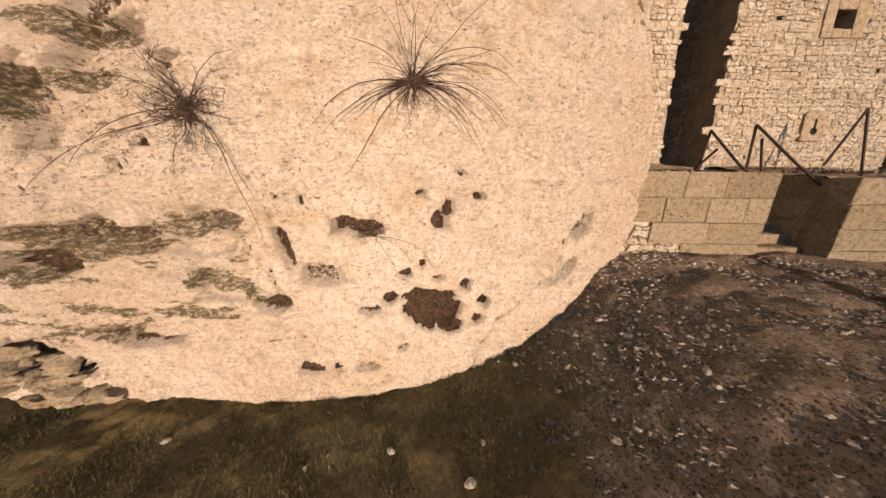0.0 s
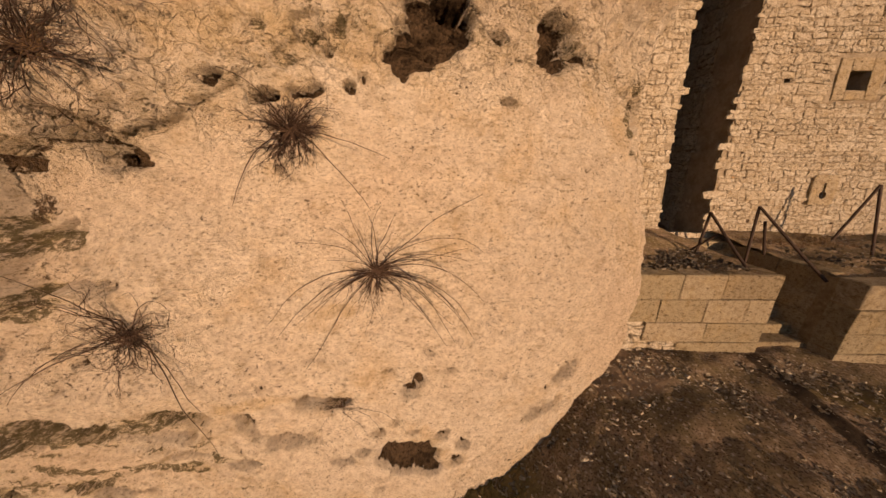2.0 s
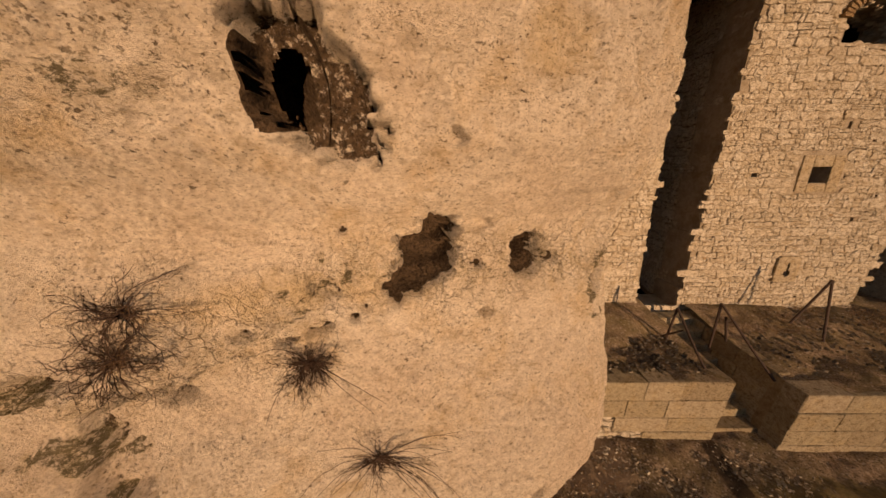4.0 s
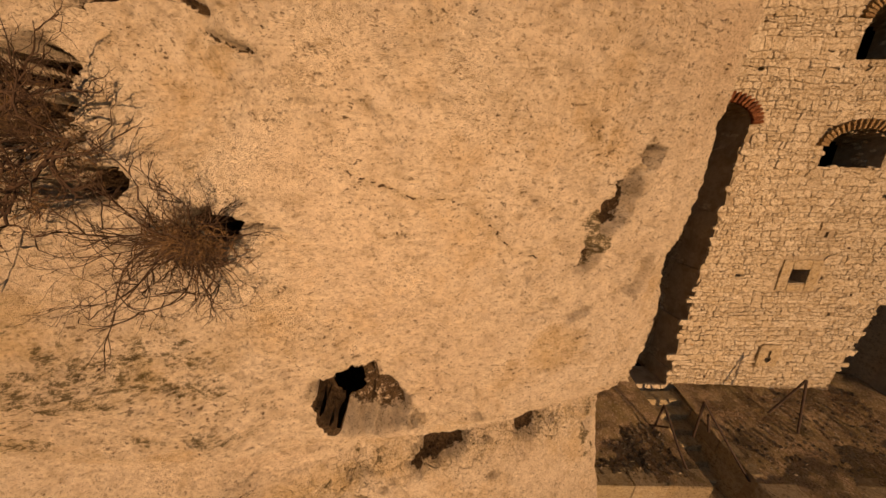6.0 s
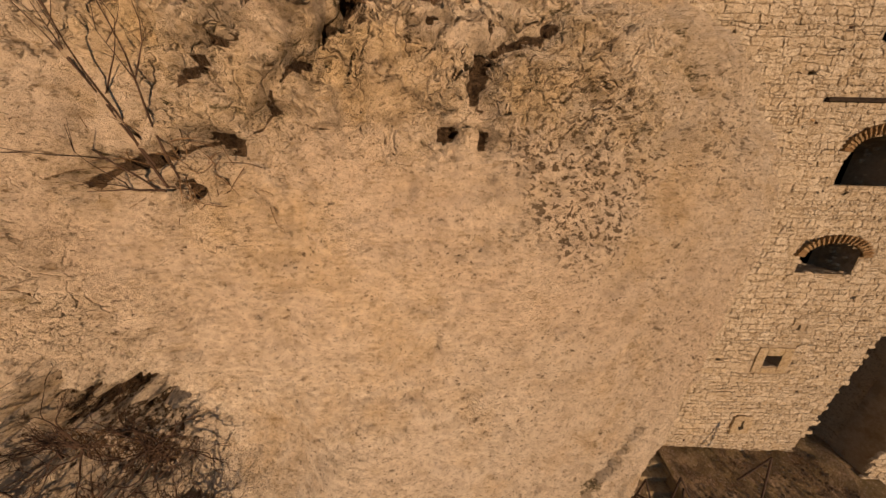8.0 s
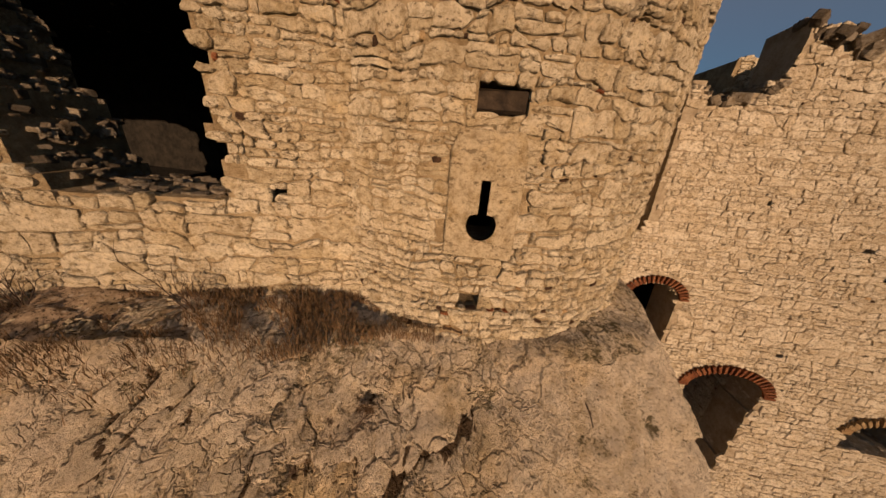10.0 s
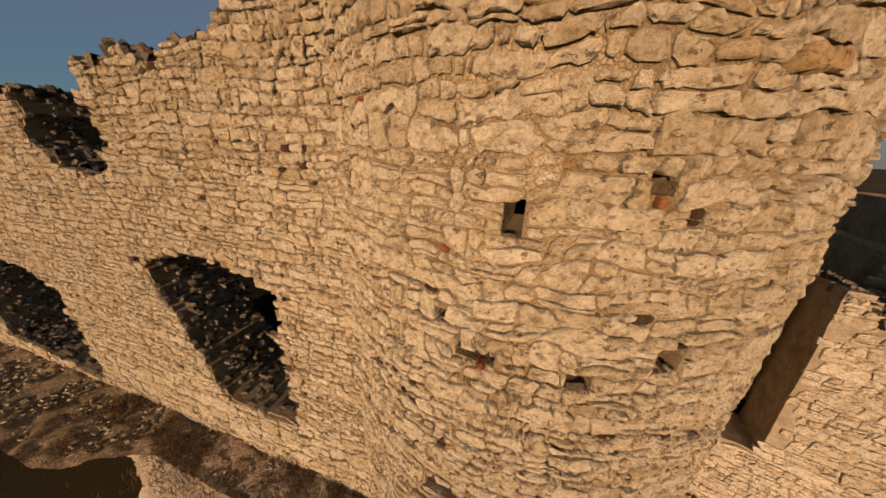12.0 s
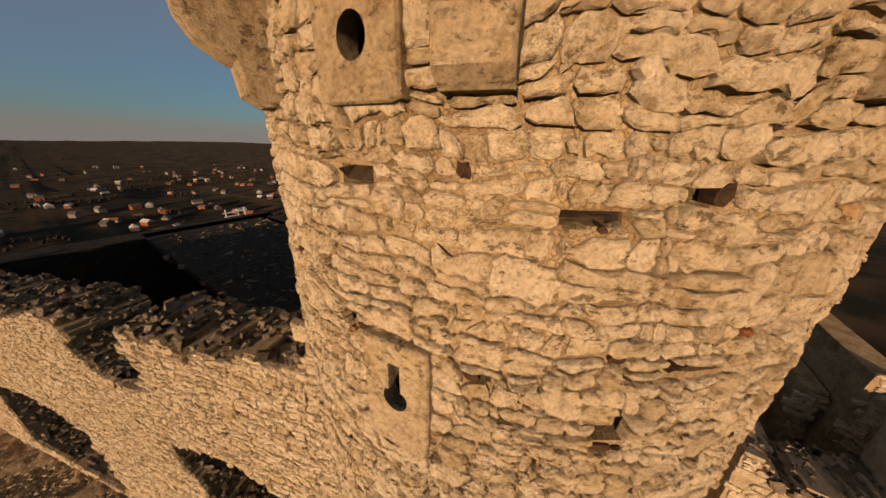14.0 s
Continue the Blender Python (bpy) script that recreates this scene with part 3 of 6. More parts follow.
def rock_depth(x, z):
    """How far the face lies behind its smooth form, with the masks of lichen and of earth with painted shade."""
    wx, wz = x + 0.05 * fbm(x * 3, z * 3, 3, 0.5, 3), z + 0.05 * fbm(x * 3 + 40, z * 3, 3, 0.5, 4)
    d = 0.05 * fbm(x * 0.8 + 3, z * 0.9, 3, 0.5, 1) + 0.022 * fbm(x * 3.2, z * 3.6, 3, 0.5, 2) + 0.011 * fbm(x * 11, z * 13, 3, 0.6, 5)
    chip = fbm(x * 5 + 0.4 * z, z * 9, 4, 0.6, 1)
    d += 0.012 * np.abs(chip)
    lichen, earth = np.zeros_like(x), np.zeros_like(x)
    # weathered bedding low at the left end
    low = sstep(-1.4, -2.0, wx) * sstep(0.6, 0.9, wz) * sstep(2.5, 2.2, wz)
    d += low * 0.05 * fbm(x * 1.6, z * 7, 4, 0.6, 6)
    lichen += low * sstep(-0.1, 0.35, fbm(x * 1.2, z * 4, 4, 0.6, 2))
    # the upper face left of the cave stands proud of the lower bulge
    edge = np.interp(wx, [-8, -2.44, -1.7, -1.36, -1.2, -0.45, -0.1, 0.65, 1.35, 2.2], [4.4, 4.5, 4.62, 4.9, 5.02, 5.47, 5.3, 5.33, 5.32, 5.2])
    band = np.exp(-(((wz - edge - 0.05) / 0.32) ** 2))
    d += (0.05 + 0.09 * sstep(-1.2, -1.7, wx)) * sstep(-0.01, 0.035, edge - wz) * sstep(-0.9, 0.0, wz - edge) * sstep(0.7, -0.2, wx) + 0.05 * band * fbm(x * 6, z * 6, 3, 0.6, 6)
    lichen += 0.7 * band
    # undercut shadow of the edge, painted as a thin dark line
    earth = np.maximum(earth, 0.55 * np.exp(-(((edge - wz - 0.04) / 0.035) ** 2)) * sstep(-1.7, -2.0, wx))
    # gully with bushes left of the great bulge
    line = np.interp(wx, [-8, -1.96, -1.78, -1.6, -1.48, -1.2, -1.04, -0.72, 0.2], [10.7, 10.53, 10.41, 10.15, 10.03, 9.92, 9.62, 9.24, 8.7])
    gully = sstep(0.0, 0.10, line - wz) * sstep(-3.4, -1.4, wz - line) * sstep(0.1, -1.2, wx)
    d += gully * (0.06 + 0.20 * sstep(-0.8, -1.5, wx))
    swell = sstep(-0.5, -1.3, wx) * sstep(6.3, 6.9, wz) * sstep(8.3, 7.7, wz)
    lichen += 0.85 * swell * sstep(-0.6, 0.2, fbm(x * 2.1, z * 3.2, 4, 0.6, 5))
    d += 0.03 * swell * np.abs(fbm(x * 4, z * 7, 4, 0.6, 3))
    # broken top, with blocks at the left
    top = sstep(11.0, 11.35, wz)
    d += top * (0.06 * fbm(x * 4, z * 4, 4, 0.6, 7))
    sound = sstep(-0.95, -1.35, wx) * sstep(12.15, 11.9, wz)  # an unbroken face left of the great crack
    lichen += 0.6 * top * (1 - sound) * sstep(0.0, 0.5, fbm(x * 2, z * 2, 3, 0.5, 2) + 0.2)
    # a net of fine cracks, closest in the broken top
    net = np.abs(fbm(wx * 2.6 + 9, wz * 3.1, 3, 0.55, 4))
    broken = np.clip(0.16 + sstep(10.6, 11.6, z) * sstep(1.4, 0.2, x) * (1 - sound) + 0.5 * sstep(-1.2, -1.8, wx) * sstep(9.3, 9.8, wz) * sstep(11.2, 10.9, wz), 0, 1)
    line_ = np.maximum(sstep(0.075, 0.0, net), 0.8 * sstep(0.06, 0.0, np.abs(fbm(wx * 5.5 + 2, wz * 6.5, 3, 0.55, 6)))) * broken
    d += 0.11 * broken * np.floor(3.5 * fbm(wx * 1.8 + 4, wz * 2.3, 3, 0.5, 5) + 0.5) / 3.5 + 0.15 * line_ + 0.09 * broken * np.abs(fbm(x * 8, z * 9, 3, 0.65, 7))
    earth = np.maximum(earth, 0.56 * sstep(0.62, 1.0, line_ / np.maximum(broken, 1e-6)) * np.clip(broken * 1.3 - 0.1, 0, 1))
    for cx, cz, rx, rz in CRUSTS:
        lichen = np.maximum(lichen, 1.1 * sstep(1.15, 0.55, np.hypot((wx - cx) / rx, (wz - cz) / rz) + 0.45 * fbm(x * 3.1, z * 4.3, 4, 0.6, 5)))
    # pitted zones
    pit = sstep(0.45, 0.75, vnoise(x * 9 + 0.3 * wz, z * 9, 3)) * sstep(0.0, 0.4, vnoise(x * 1.3, z * 1.3, 4) + 0.8 * sstep(9.6, 10.6, z) - 0.1)
    d += 0.035 * pit
    spots = sstep(0.72, 0.85, vnoise(x * 17, z * 19, 6)) * sstep(0.0, 0.5, vnoise(x * 0.9 + 7, z * 0.9, 5) + 0.2)
    d += 0.02 * spots
    lichen += 0.4 * pit
    for hx, hz, rx, rz, deep, lean, soil in HOLLOWS:
        near = (np.abs(x - hx) < 2.2 * max(rx, rz) + 0.2) & (np.abs(z - hz) < 2.2 * max(rx, rz) + 0.2)
        ax, az = wx[near] - hx, wz[near] - hz
        c, s = math.cos(lean), math.sin(lean)
        px, pz = (ax * c + az * s) / rx, (-ax * s + az * c) / rz
        r = (np.abs(px) ** 2.4 + np.abs(pz) ** 2.4) ** (1 / 2.4) * (1 + 0.22 * fbm(ax * 9 + hx * 7, az * 9, 3, 0.6, 1))
        q = sstep(1.0, 0.80, r)
        if soil >= 0.6 and rx < 0.14:
            deep = max(min(deep, 0.22), 1.8 * rx)
        d[near] += deep * q
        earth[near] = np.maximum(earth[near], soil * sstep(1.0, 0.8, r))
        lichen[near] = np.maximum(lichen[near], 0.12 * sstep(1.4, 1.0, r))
    # the cave mouth's black shade is painted through the earth mask
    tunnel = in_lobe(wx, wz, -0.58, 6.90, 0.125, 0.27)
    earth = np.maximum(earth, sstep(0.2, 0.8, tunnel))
    for wide, deep, pts in CRACKS:
        r = polyline_distance(wx, wz, pts) + 0.5 * wide * fbm(x * 16, z * 16, 3, 0.6, 3)
        deep = deep * 0.7
        d += deep * sstep(wide * 1.6, wide * 0.3, r)
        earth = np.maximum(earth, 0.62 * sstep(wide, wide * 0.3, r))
        lichen = np.maximum(lichen, sstep(wide * 5, wide, r) * 0.6)
    return d, np.clip(lichen, 0, 1), np.clip(earth, 0, 1)


def front(x, z):
    """The smooth form of the face: its distance ahead at a place."""
    yf = np.interp(z, ZP, YP)
    recess = np.interp(z, [4.0, 5.4, 6.2], [0, 1, 0]) * 0.3 * np.clip(-x / 1.5, 0, 1)
    y = yf - recess + np.where(x > 0, 0.10 * x + 0.09 * np.square(x), 0.12 * np.maximum(x, -1.5) + 0.02 * np.minimum(0, x + 1.5))
    y = y - 0.28 * sstep(-0.8, -2.2, x) * np.interp(z, [1.2, 2.6, 3.6, 4.4], [0, 1, 1, 0])
    y = y - 0.42 * sstep(0.1, -1.5, x) * np.interp(z, [6.3, 7.5, 7.9, 8.9], [0, 1, 1, 0])
    y = y + 0.24 * sstep(-0.6, -1.4, x) * np.interp(z, [8.7, 9.1, 9.8, 10.1], [0, 1, 1, 0])
    y = y - 0.34 * sstep(-1.5, -2.2, x) * np.interp(z, [3.9, 4.2, 4.55, 5.6, 6.3], [0, 0.35, 1, 1, 0]) + 0.2 * sstep(-1.5, -2.2, x) * np.interp(z, [9.4, 9.7, 10.2, 10.45], [0, 1, 1, 0])
    return y - 0.42 * sstep(-0.1, -0.9, x) * np.interp(z, [10.5, 11.0, 11.5, 12.1, 12.5], [0, 0.35, 0.6, 0.9, 1])


CAVE = (-0.58, 6.90, 0.125, 0.27)


def in_cave(x, z):
    return np.hypot((x - CAVE[0]) / CAVE[2], (z - CAVE[1]) / CAVE[3]) + 0.12 * fbm(x * 7, z * 7, 3, 0.6, 2)


def build_rock():
    zs = np.arange(-0.6, 12.25, 0.021)
    flat = np.arange(-7.5, 0.0, 0.022)
    n_round, n_side = 150, 60
    cols = len(flat) + n_round + n_side
    X, Y, S = (np.zeros((len(zs), cols)) for _ in range(3))
    Z = np.repeat(zs[:, None], cols, 1)
    for row, z in enumerate(zs):
        xr = float(np.interp(z, ZR, XR))
        # the rounding: from a straight run at x = 0 to the edge
        phi = np.linspace(0, 1, n_round) * math.pi / 2
        x1 = xr * np.sin(phi) ** 0.92
        y1 = front(x1, z)
        k = np.clip(x1 / xr, 0, 1)
        y1 = y1 + 0.35 * (1 - np.sqrt(np.maximum(0, 1 - k**7)))
        x2 = xr - 0.10 * np.linspace(0, 1, n_side)
        y2 = y1[-1] + 3.6 * np.linspace(0.012, 1, n_side) ** 1.3
        X[row] = np.r_[flat, x1, x2]
        Y[row] = np.r_[front(flat, z), y1, y2]
        run = np.r_[0, np.cumsum(np.hypot(np.diff(x1), np.diff(y1)))]
        S[row] = np.r_[flat, np.where(x1 < 1.6, x1, x1 + np.maximum(0, run - np.interp(1.6, x1, run) - (x1 - 1.6))), xr + 0.9 + 3.6 * np.linspace(0.012, 1, n_side) ** 1.3]
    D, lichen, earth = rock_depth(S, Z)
    tx, ty = np.gradient(X, axis=1), np.gradient(Y, axis=1)
    ln = np.hypot(tx, ty) + 1e-9
    side = np.ones_like(X)
    side[:, len(flat) + n_round:] = 0.35
    X, Y = X - D * ty / ln * side, Y + D * tx / ln * side
    # the top rounds over towards the castle walls
    v = np.stack([X, Y, Z], -1)
    caps = []
    for q in np.linspace(0.02, 1, 60):
        lid = v[-1].copy()
        run = 1.6 * q**1.3
        lid[:, 1] += run
        lift = 0.06 * sstep(-0.4, -1.1, lid[:, 0]) * sstep(0, 0.25, q) + 0.03 * sstep(0, 0.2, q) + 0.13 * q
        lid[:, 2] += lift + 0.03 * sstep(0, 0.2, q) * fbm(lid[:, 0] * 2, lid[:, 1] * 2, 3, 0.45, 2) 
        caps.append(lid)
    v = np.concatenate([v, np.stack(caps)], 0)
    k = len(caps)
    cap_l = 0.8 * sstep(-0.1, 0.4, fbm(v[-k:, :, 0] * 2, v[-k:, :, 1] * 2, 3, 0.5, 2))
    lichen, earth = np.r_[lichen, cap_l], np.r_[earth, 0 * cap_l]
    rows = v.shape[0]
    i = (np.arange(rows - 1)[:, None] * cols + np.arange(cols - 1)).ravel()
    faces = np.stack([i, i + 1, i + cols + 1, i + cols], -1)
    flat_v = v.reshape(-1, 3)
    mid = flat_v[faces].mean(1)
    mid_y = (mid[:, 1] < 4.0) & (in_cave(mid[:, 0], mid[:, 2]) < 1.0)
    faces = faces[~mid_y]
    me = mesh_np(flat_v, faces, "limestone_cliff")
    attribute(me, "lichen", lichen)
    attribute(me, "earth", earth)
    tint = 0 * S
    for cx, cz, rx, rz in OCHRES:
        tint = np.maximum(tint, 0.8 * sstep(1.2, 0.3, np.hypot((S - cx) / rx, (Z - cz) / rz)))
    rift = np.clip(sstep(11.05, 11.7, Z + 0.25 * fbm(S * 1.5, Z * 1.5, 3)) * sstep(1.6, 0.5, S) + 0.55 * sstep(-1.4, -2.0, S) * sstep(9.4, 9.8, Z) + 0.6 * sstep(0.6, 0.2, np.abs(Z - np.interp(S, [-2.4, -0.4, 1.4], [4.6, 5.4, 5.4]))), 0, 1)
    attribute(me, "broken", np.r_[rift, 0.8 + 0 * cap_l])
    attribute(me, "ochre", np.r_[tint, 0 * cap_l])
    attribute(me, "pitted", np.r_[pitted(S, Z), 0.5 + 0 * cap_l])
    ob = link("limestone_cliff", me, M_ROCK)
    # the cave's inside
    a, q = np.meshgrid(np.linspace(0, 2 * math.pi, 49), np.linspace(0, 1, 14), indexing="ij")
    k = 1.75 * np.sqrt(np.clip(1 - q**3, 0, 1)) * (1 + 0.06 * np.sin(3 * a + 5 * q))
    bowl = np.stack([CAVE[0] + CAVE[2] * k * np.cos(a) - 0.5 * q, front(np.full_like(a, CAVE[0]), CAVE[1] + CAVE[3] * k * np.sin(a)) + 0.34 + 1.0 * q, CAVE[1] + CAVE[3] * k * np.sin(a) - 0.25 * q], -1)
    i = (np.arange(48)[:, None] * 14 + np.arange(13)).ravel()
    bm_ = mesh_np(bowl.reshape(-1, 3), np.stack([i, i + 1, i + 15, i + 14], -1), "cave")
    # high earth value: the bowl's shade is in its dark colour
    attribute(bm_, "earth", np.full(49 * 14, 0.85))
    link("cave", bm_, M_ROCK, ob, "earthy hollow inside the rock, its shade put into the colour")
    # unseen slab added behind the hollow to keep the sky from showing through
    core = bmesh.new()
    box_bm(core, (-7.4, 4.75, -0.6), (1.4, 5.2, 10.45))
    part("rock_core", core, M_ROCK, ob)
    return tagged(ob, "pale bulging limestone cliff with pits, hollows and dark lichen", "rock", kind="structure")


build_rock()


# ---- ground: one sheet from the foot of the cliff to the horizon ----
def ground_height(x, y):
    near = -0.02 + 1.46 * sstep(-1.0, 3.8, x + 0.2 * (y - 3)) + 0.04 * fbm(x * 0.8, y * 0.8, 3)
    r = np.hypot(x - 2, y - 6)
    hill = -80 * sstep(16, 170, r) - 10 * sstep(150, 900, r)
    far = 7 * fbm(x * 0.006, y * 0.006, 3, 0.5, 2) * sstep(60, 300, r) + 1.2 * fbm(x * 0.05, y * 0.05, 3, 0.5, 3) * sstep(18, 60, r)
    rise = 60 * sstep(2000, 4600, r) * (0.5 + 0.5 * vnoise(np.arctan2(y, -x) * 3, 0 * x, 5))
    return near * sstep(30, 10, r) + hill + far + rise


def build_ground():
    near, wide = np.geomspace(0.08, 900, 60), np.geomspace(1000, 5200, 12)
    grow = np.cumsum(near * 0.22)
    grow = np.r_[grow, grow[-1] + wide]
    xs = np.r_[-7.5 - grow[::-1], np.arange(-7.5, 8.0, 0.06), 8.0 + grow]
    ys = np.r_[-0.4 - grow[::-1], np.arange(-0.4, 5.0, 0.06), 5.0 + grow]
    x, y = np.meshgrid(xs, ys, indexing="ij")
    r = np.hypot(x - 2, y - 1.5)
    fine = 0.025 * fbm(x * 2.2, y * 2.2, 3, 0.6, 2) + 0.012 * fbm(x * 7, y * 7, 3, 0.6, 4)
    z = ground_height(x, y) + np.where(r < 12, fine, 0)
    n, m = x.shape
    i = (np.arange(n - 1)[:, None] * m + np.arange(m - 1)).ravel()
    me = mesh_np(np.stack([x, y, z], -1).reshape(-1, 3), np.stack([i, i + m, i + m + 1, i + 1], -1), "ground")
    edge = 1.0 + 0.35 * fbm(x * 1.3, y * 1.3, 4, 0.6, 3)
    path = sstep(4.6, 5.6, x + 0.5 * fbm(x, y, 2)) * 0.7
    attribute(me, "gravel", np.clip(sstep(edge - 0.5, edge + 0.7, x) - path * sstep(4.2, 3.4, y), 0, 1))
    attribute(me, "sand", sstep(1.0, 0.3, np.hypot((x - 3.0) / 1.0, (y - 3.95) / 0.75)) * 0.9)
    # the dark strip runs along this line towards the stairs
    line = np.abs(x - np.interp(y, [2.2, 3.2, 4.3], [4.75, 5.0, 5.25]))
    attribute(me, "dark_strip", 0.85 * sstep(0.30, 0.05, line) * sstep(2.0, 2.5, y) * sstep(4.5, 4.2, y))
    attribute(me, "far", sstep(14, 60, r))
    return tagged(link("ground", me, M_GROUND), "trampled winter grass turning to brown stony soil", "ground", kind="structure")


build_ground()


# ---- masonry ----
def stone_shapes(count, seed, rough=0.03, inset=0.93):
    """Unit stones: back at y = 0, face at y = -1, an uneven outline with broken corners within half a unit."""
    rng = random.Random(seed)
    out = []
    for _ in range(count):
        ring = []
        for sx, sz in ((1, -1), (1, 1), (-1, 1), (-1, -1)):
            a, b = rng.uniform(0.03, 0.16), rng.uniform(0.04, 0.24)
            one, two = (sx * 0.5, sz * (0.5 - b)), (sx * (0.5 - a), sz * 0.5)
            ring += [one, two] if sx * sz > 0 else [two, one]
            if sx * sz > 0:
                ring.append((rng.uniform(-0.12, 0.12), sz * (0.5 - rng.uniform(0, 2 * rough))))
        lean = rng.uniform(-0.12, 0.12)
        ring = [(x * (1 - rng.uniform(0, 2.2 * rough)) + lean * z * 0.4, z * (1 - rng.uniform(0, 2 * rough)) + rng.uniform(-1, 1) * rough * 1.2 * abs(x)) for x, z in ring]
        k = len(ring)
        verts = [(x, 0.0, z) for x, z in ring]
        tilt, nod = rng.uniform(-0.3, 0.3), rng.uniform(-0.35, 0.25)
        verts += [(x, -0.80 + (tilt * x + nod * z) * 0.8 + rng.uniform(-0.14, 0.10), z) for x, z in ring]
        verts += [(x * inset + rng.uniform(-0.025, 0.025), -1.0 + tilt * x + nod * z + rng.uniform(-0.08, 0.08), z * (inset - 0.04) + rng.uniform(-0.02, 0.02)) for x, z in ring]
        verts.append((rng.uniform(-0.15, 0.15), -1.0 + rng.uniform(-0.12, 0.06), rng.uniform(-0.1, 0.1)))
        faces = []
        for i in range(k):
            j = (i + 1) % k
            faces += [(i, i + k, j + k, j), (i + k, i + 2 * k, j + 2 * k, j + k), (i + 2 * k, 3 * k, j + 2 * k)]
        out.append((np.array(verts), faces))
    return out


RUBBLE = stone_shapes(24, 3, 0.035)
BLOCK = stone_shapes(10, 5, 0.018, 0.95)


def clip_u(poly, at, keep):
    """The part of a polygon on one side of the line u = at; keep -1: below it, 1: above it."""
    out = []
    for i, a in enumerate(poly):
        b = poly[(i + 1) % len(poly)]
        if (a[0] - at) * keep >= 0:
            out.append(a)
        if (a[0] - at) * (b[0] - at) < 0:
            k = (at - a[0]) / (b[0] - a[0])
            out.append((at, a[1] + (b[1] - a[1]) * k))
    return out


def lay(u0, u1, v0, v1, rng, low, high, long, wave=0.03, swell=0.35, split=0.4, holes=(), bend=0.04):
    """Fitted stones of an irregularly coursed wall, as polygons: the beds swell and pinch, joints lean, tall stones are split."""
    levels, v = [v0], v0
    while v < v1:
        v += rng.triangular(low, high, low + 0.35 * (high - low))
        levels.append(v)

    def bed(k, u):
        h = min(levels[min(k + 1, len(levels) - 1)] - levels[k], levels[k] - levels[max(k - 1, 0)]) or low
        return levels[k] + wave * (math.sin(u * 1.1 + levels[k] * 0.7) + 0.6 * math.sin(u * 2.7 + levels[k] * 2.1)) + swell * h * noise.noise((u * 2.6, k * 7.3, 1.5)) * 1.5

    out = []
    for k in range(len(levels) - 1):
        h = levels[k + 1] - levels[k]
        u, lean = u0 - rng.uniform(0, 0.3), 0.0
        while u < u1:
            ln = min(max(h * rng.uniform(*long), 0.06), 0.6)
            if rng.random() < 0.3:
                ln *= 0.45
            lean2 = rng.gauss(0, 0.16) * h
            n = 3 if ln > 0.2 else 2
            low_e = [(u + lean * -0.5 + (ln + (lean - lean2) * 0.5) * i / n, 0) for i in range(n + 1)]
            low_e = [(a, bed(k, a)) for a, _ in low_e]
            top_e = [(u + lean * 0.5 + (ln + (lean2 - lean) * 0.5) * i / n, 0) for i in range(n + 1)]
            top_e = [(a, bed(k + 1, a) - rng.random() ** 3 * 0.2 * h) for a, _ in top_e]
            if h > 0.085 and rng.random() < split:
                f0 = rng.uniform(0.3, 0.7)
                mid = [(a[0] + (b[0] - a[0]) * f0, a[1] + (b[1] - a[1]) * (f0 + rng.gauss(0, 0.05))) for a, b in zip(low_e, top_e)]
                out.append(low_e + mid[::-1])
                if ln > 0.18 and rng.random() < 0.6:
                    cut = u + ln * rng.uniform(0.35, 0.65)
                    whole = mid + top_e[::-1]
                    out += [clip_u(whole, cut, -1), clip_u(whole, cut, 1)]
                else:
                    out.append(mid + top_e[::-1])
            else:
                out.append(low_e + top_e[::-1])
            u, lean = u + ln, lean2
    # the whole pattern is bent a little, so that no bed runs true
    bent = lambda a, b: (a + bend * noise.noise((a * 3.1, b * 4.3, 5.1)), b + bend * 0.8 * noise.noise((a * 3.3, b * 4.9, 9.4)))  # noqa: E731
    out = [[bent(a, b) for a, b in poly] for poly in out]
    for hu, hv, ru, rv in holes:
        done = []
        for poly in out:
            us, vs = [a for a, _ in poly], [b for _, b in poly]
            if not poly or max(us) < hu - ru or min(us) > hu + ru or max(vs) < hv - rv * 0.8 or min(vs) > hv + rv * 0.8:
                done.append(poly)
                continue
            inside = clip_u(clip_u(poly, hu - ru, 1), hu + ru, -1) or poly
            turned = [(b, a) for a, b in inside]
            above = [(a, b) for b, a in clip_u(turned, hv + rv, 1)]
            below = [(a, b) for b, a in clip_u(turned, hv - rv, -1)]
            for side in (clip_u(poly, hu - ru, -1), clip_u(poly, hu + ru, 1), above, below):
                if len(side) > 2 and max(a for a, _ in side) - min(a for a, _ in side) > 0.035 and max(b for _, b in side) - min(b for _, b in side) > 0.02:
                    done.append(side)
        out = done
    fine = lambda a, b: (a + bend * 0.4 * noise.noise((a * 11, b * 13, 2.2)), b + bend * 0.35 * noise.noise((a * 10, b * 14, 7.7)))  # noqa: E731
    return [[fine(a, b) for a, b in p] for p in out if len(p) > 2]


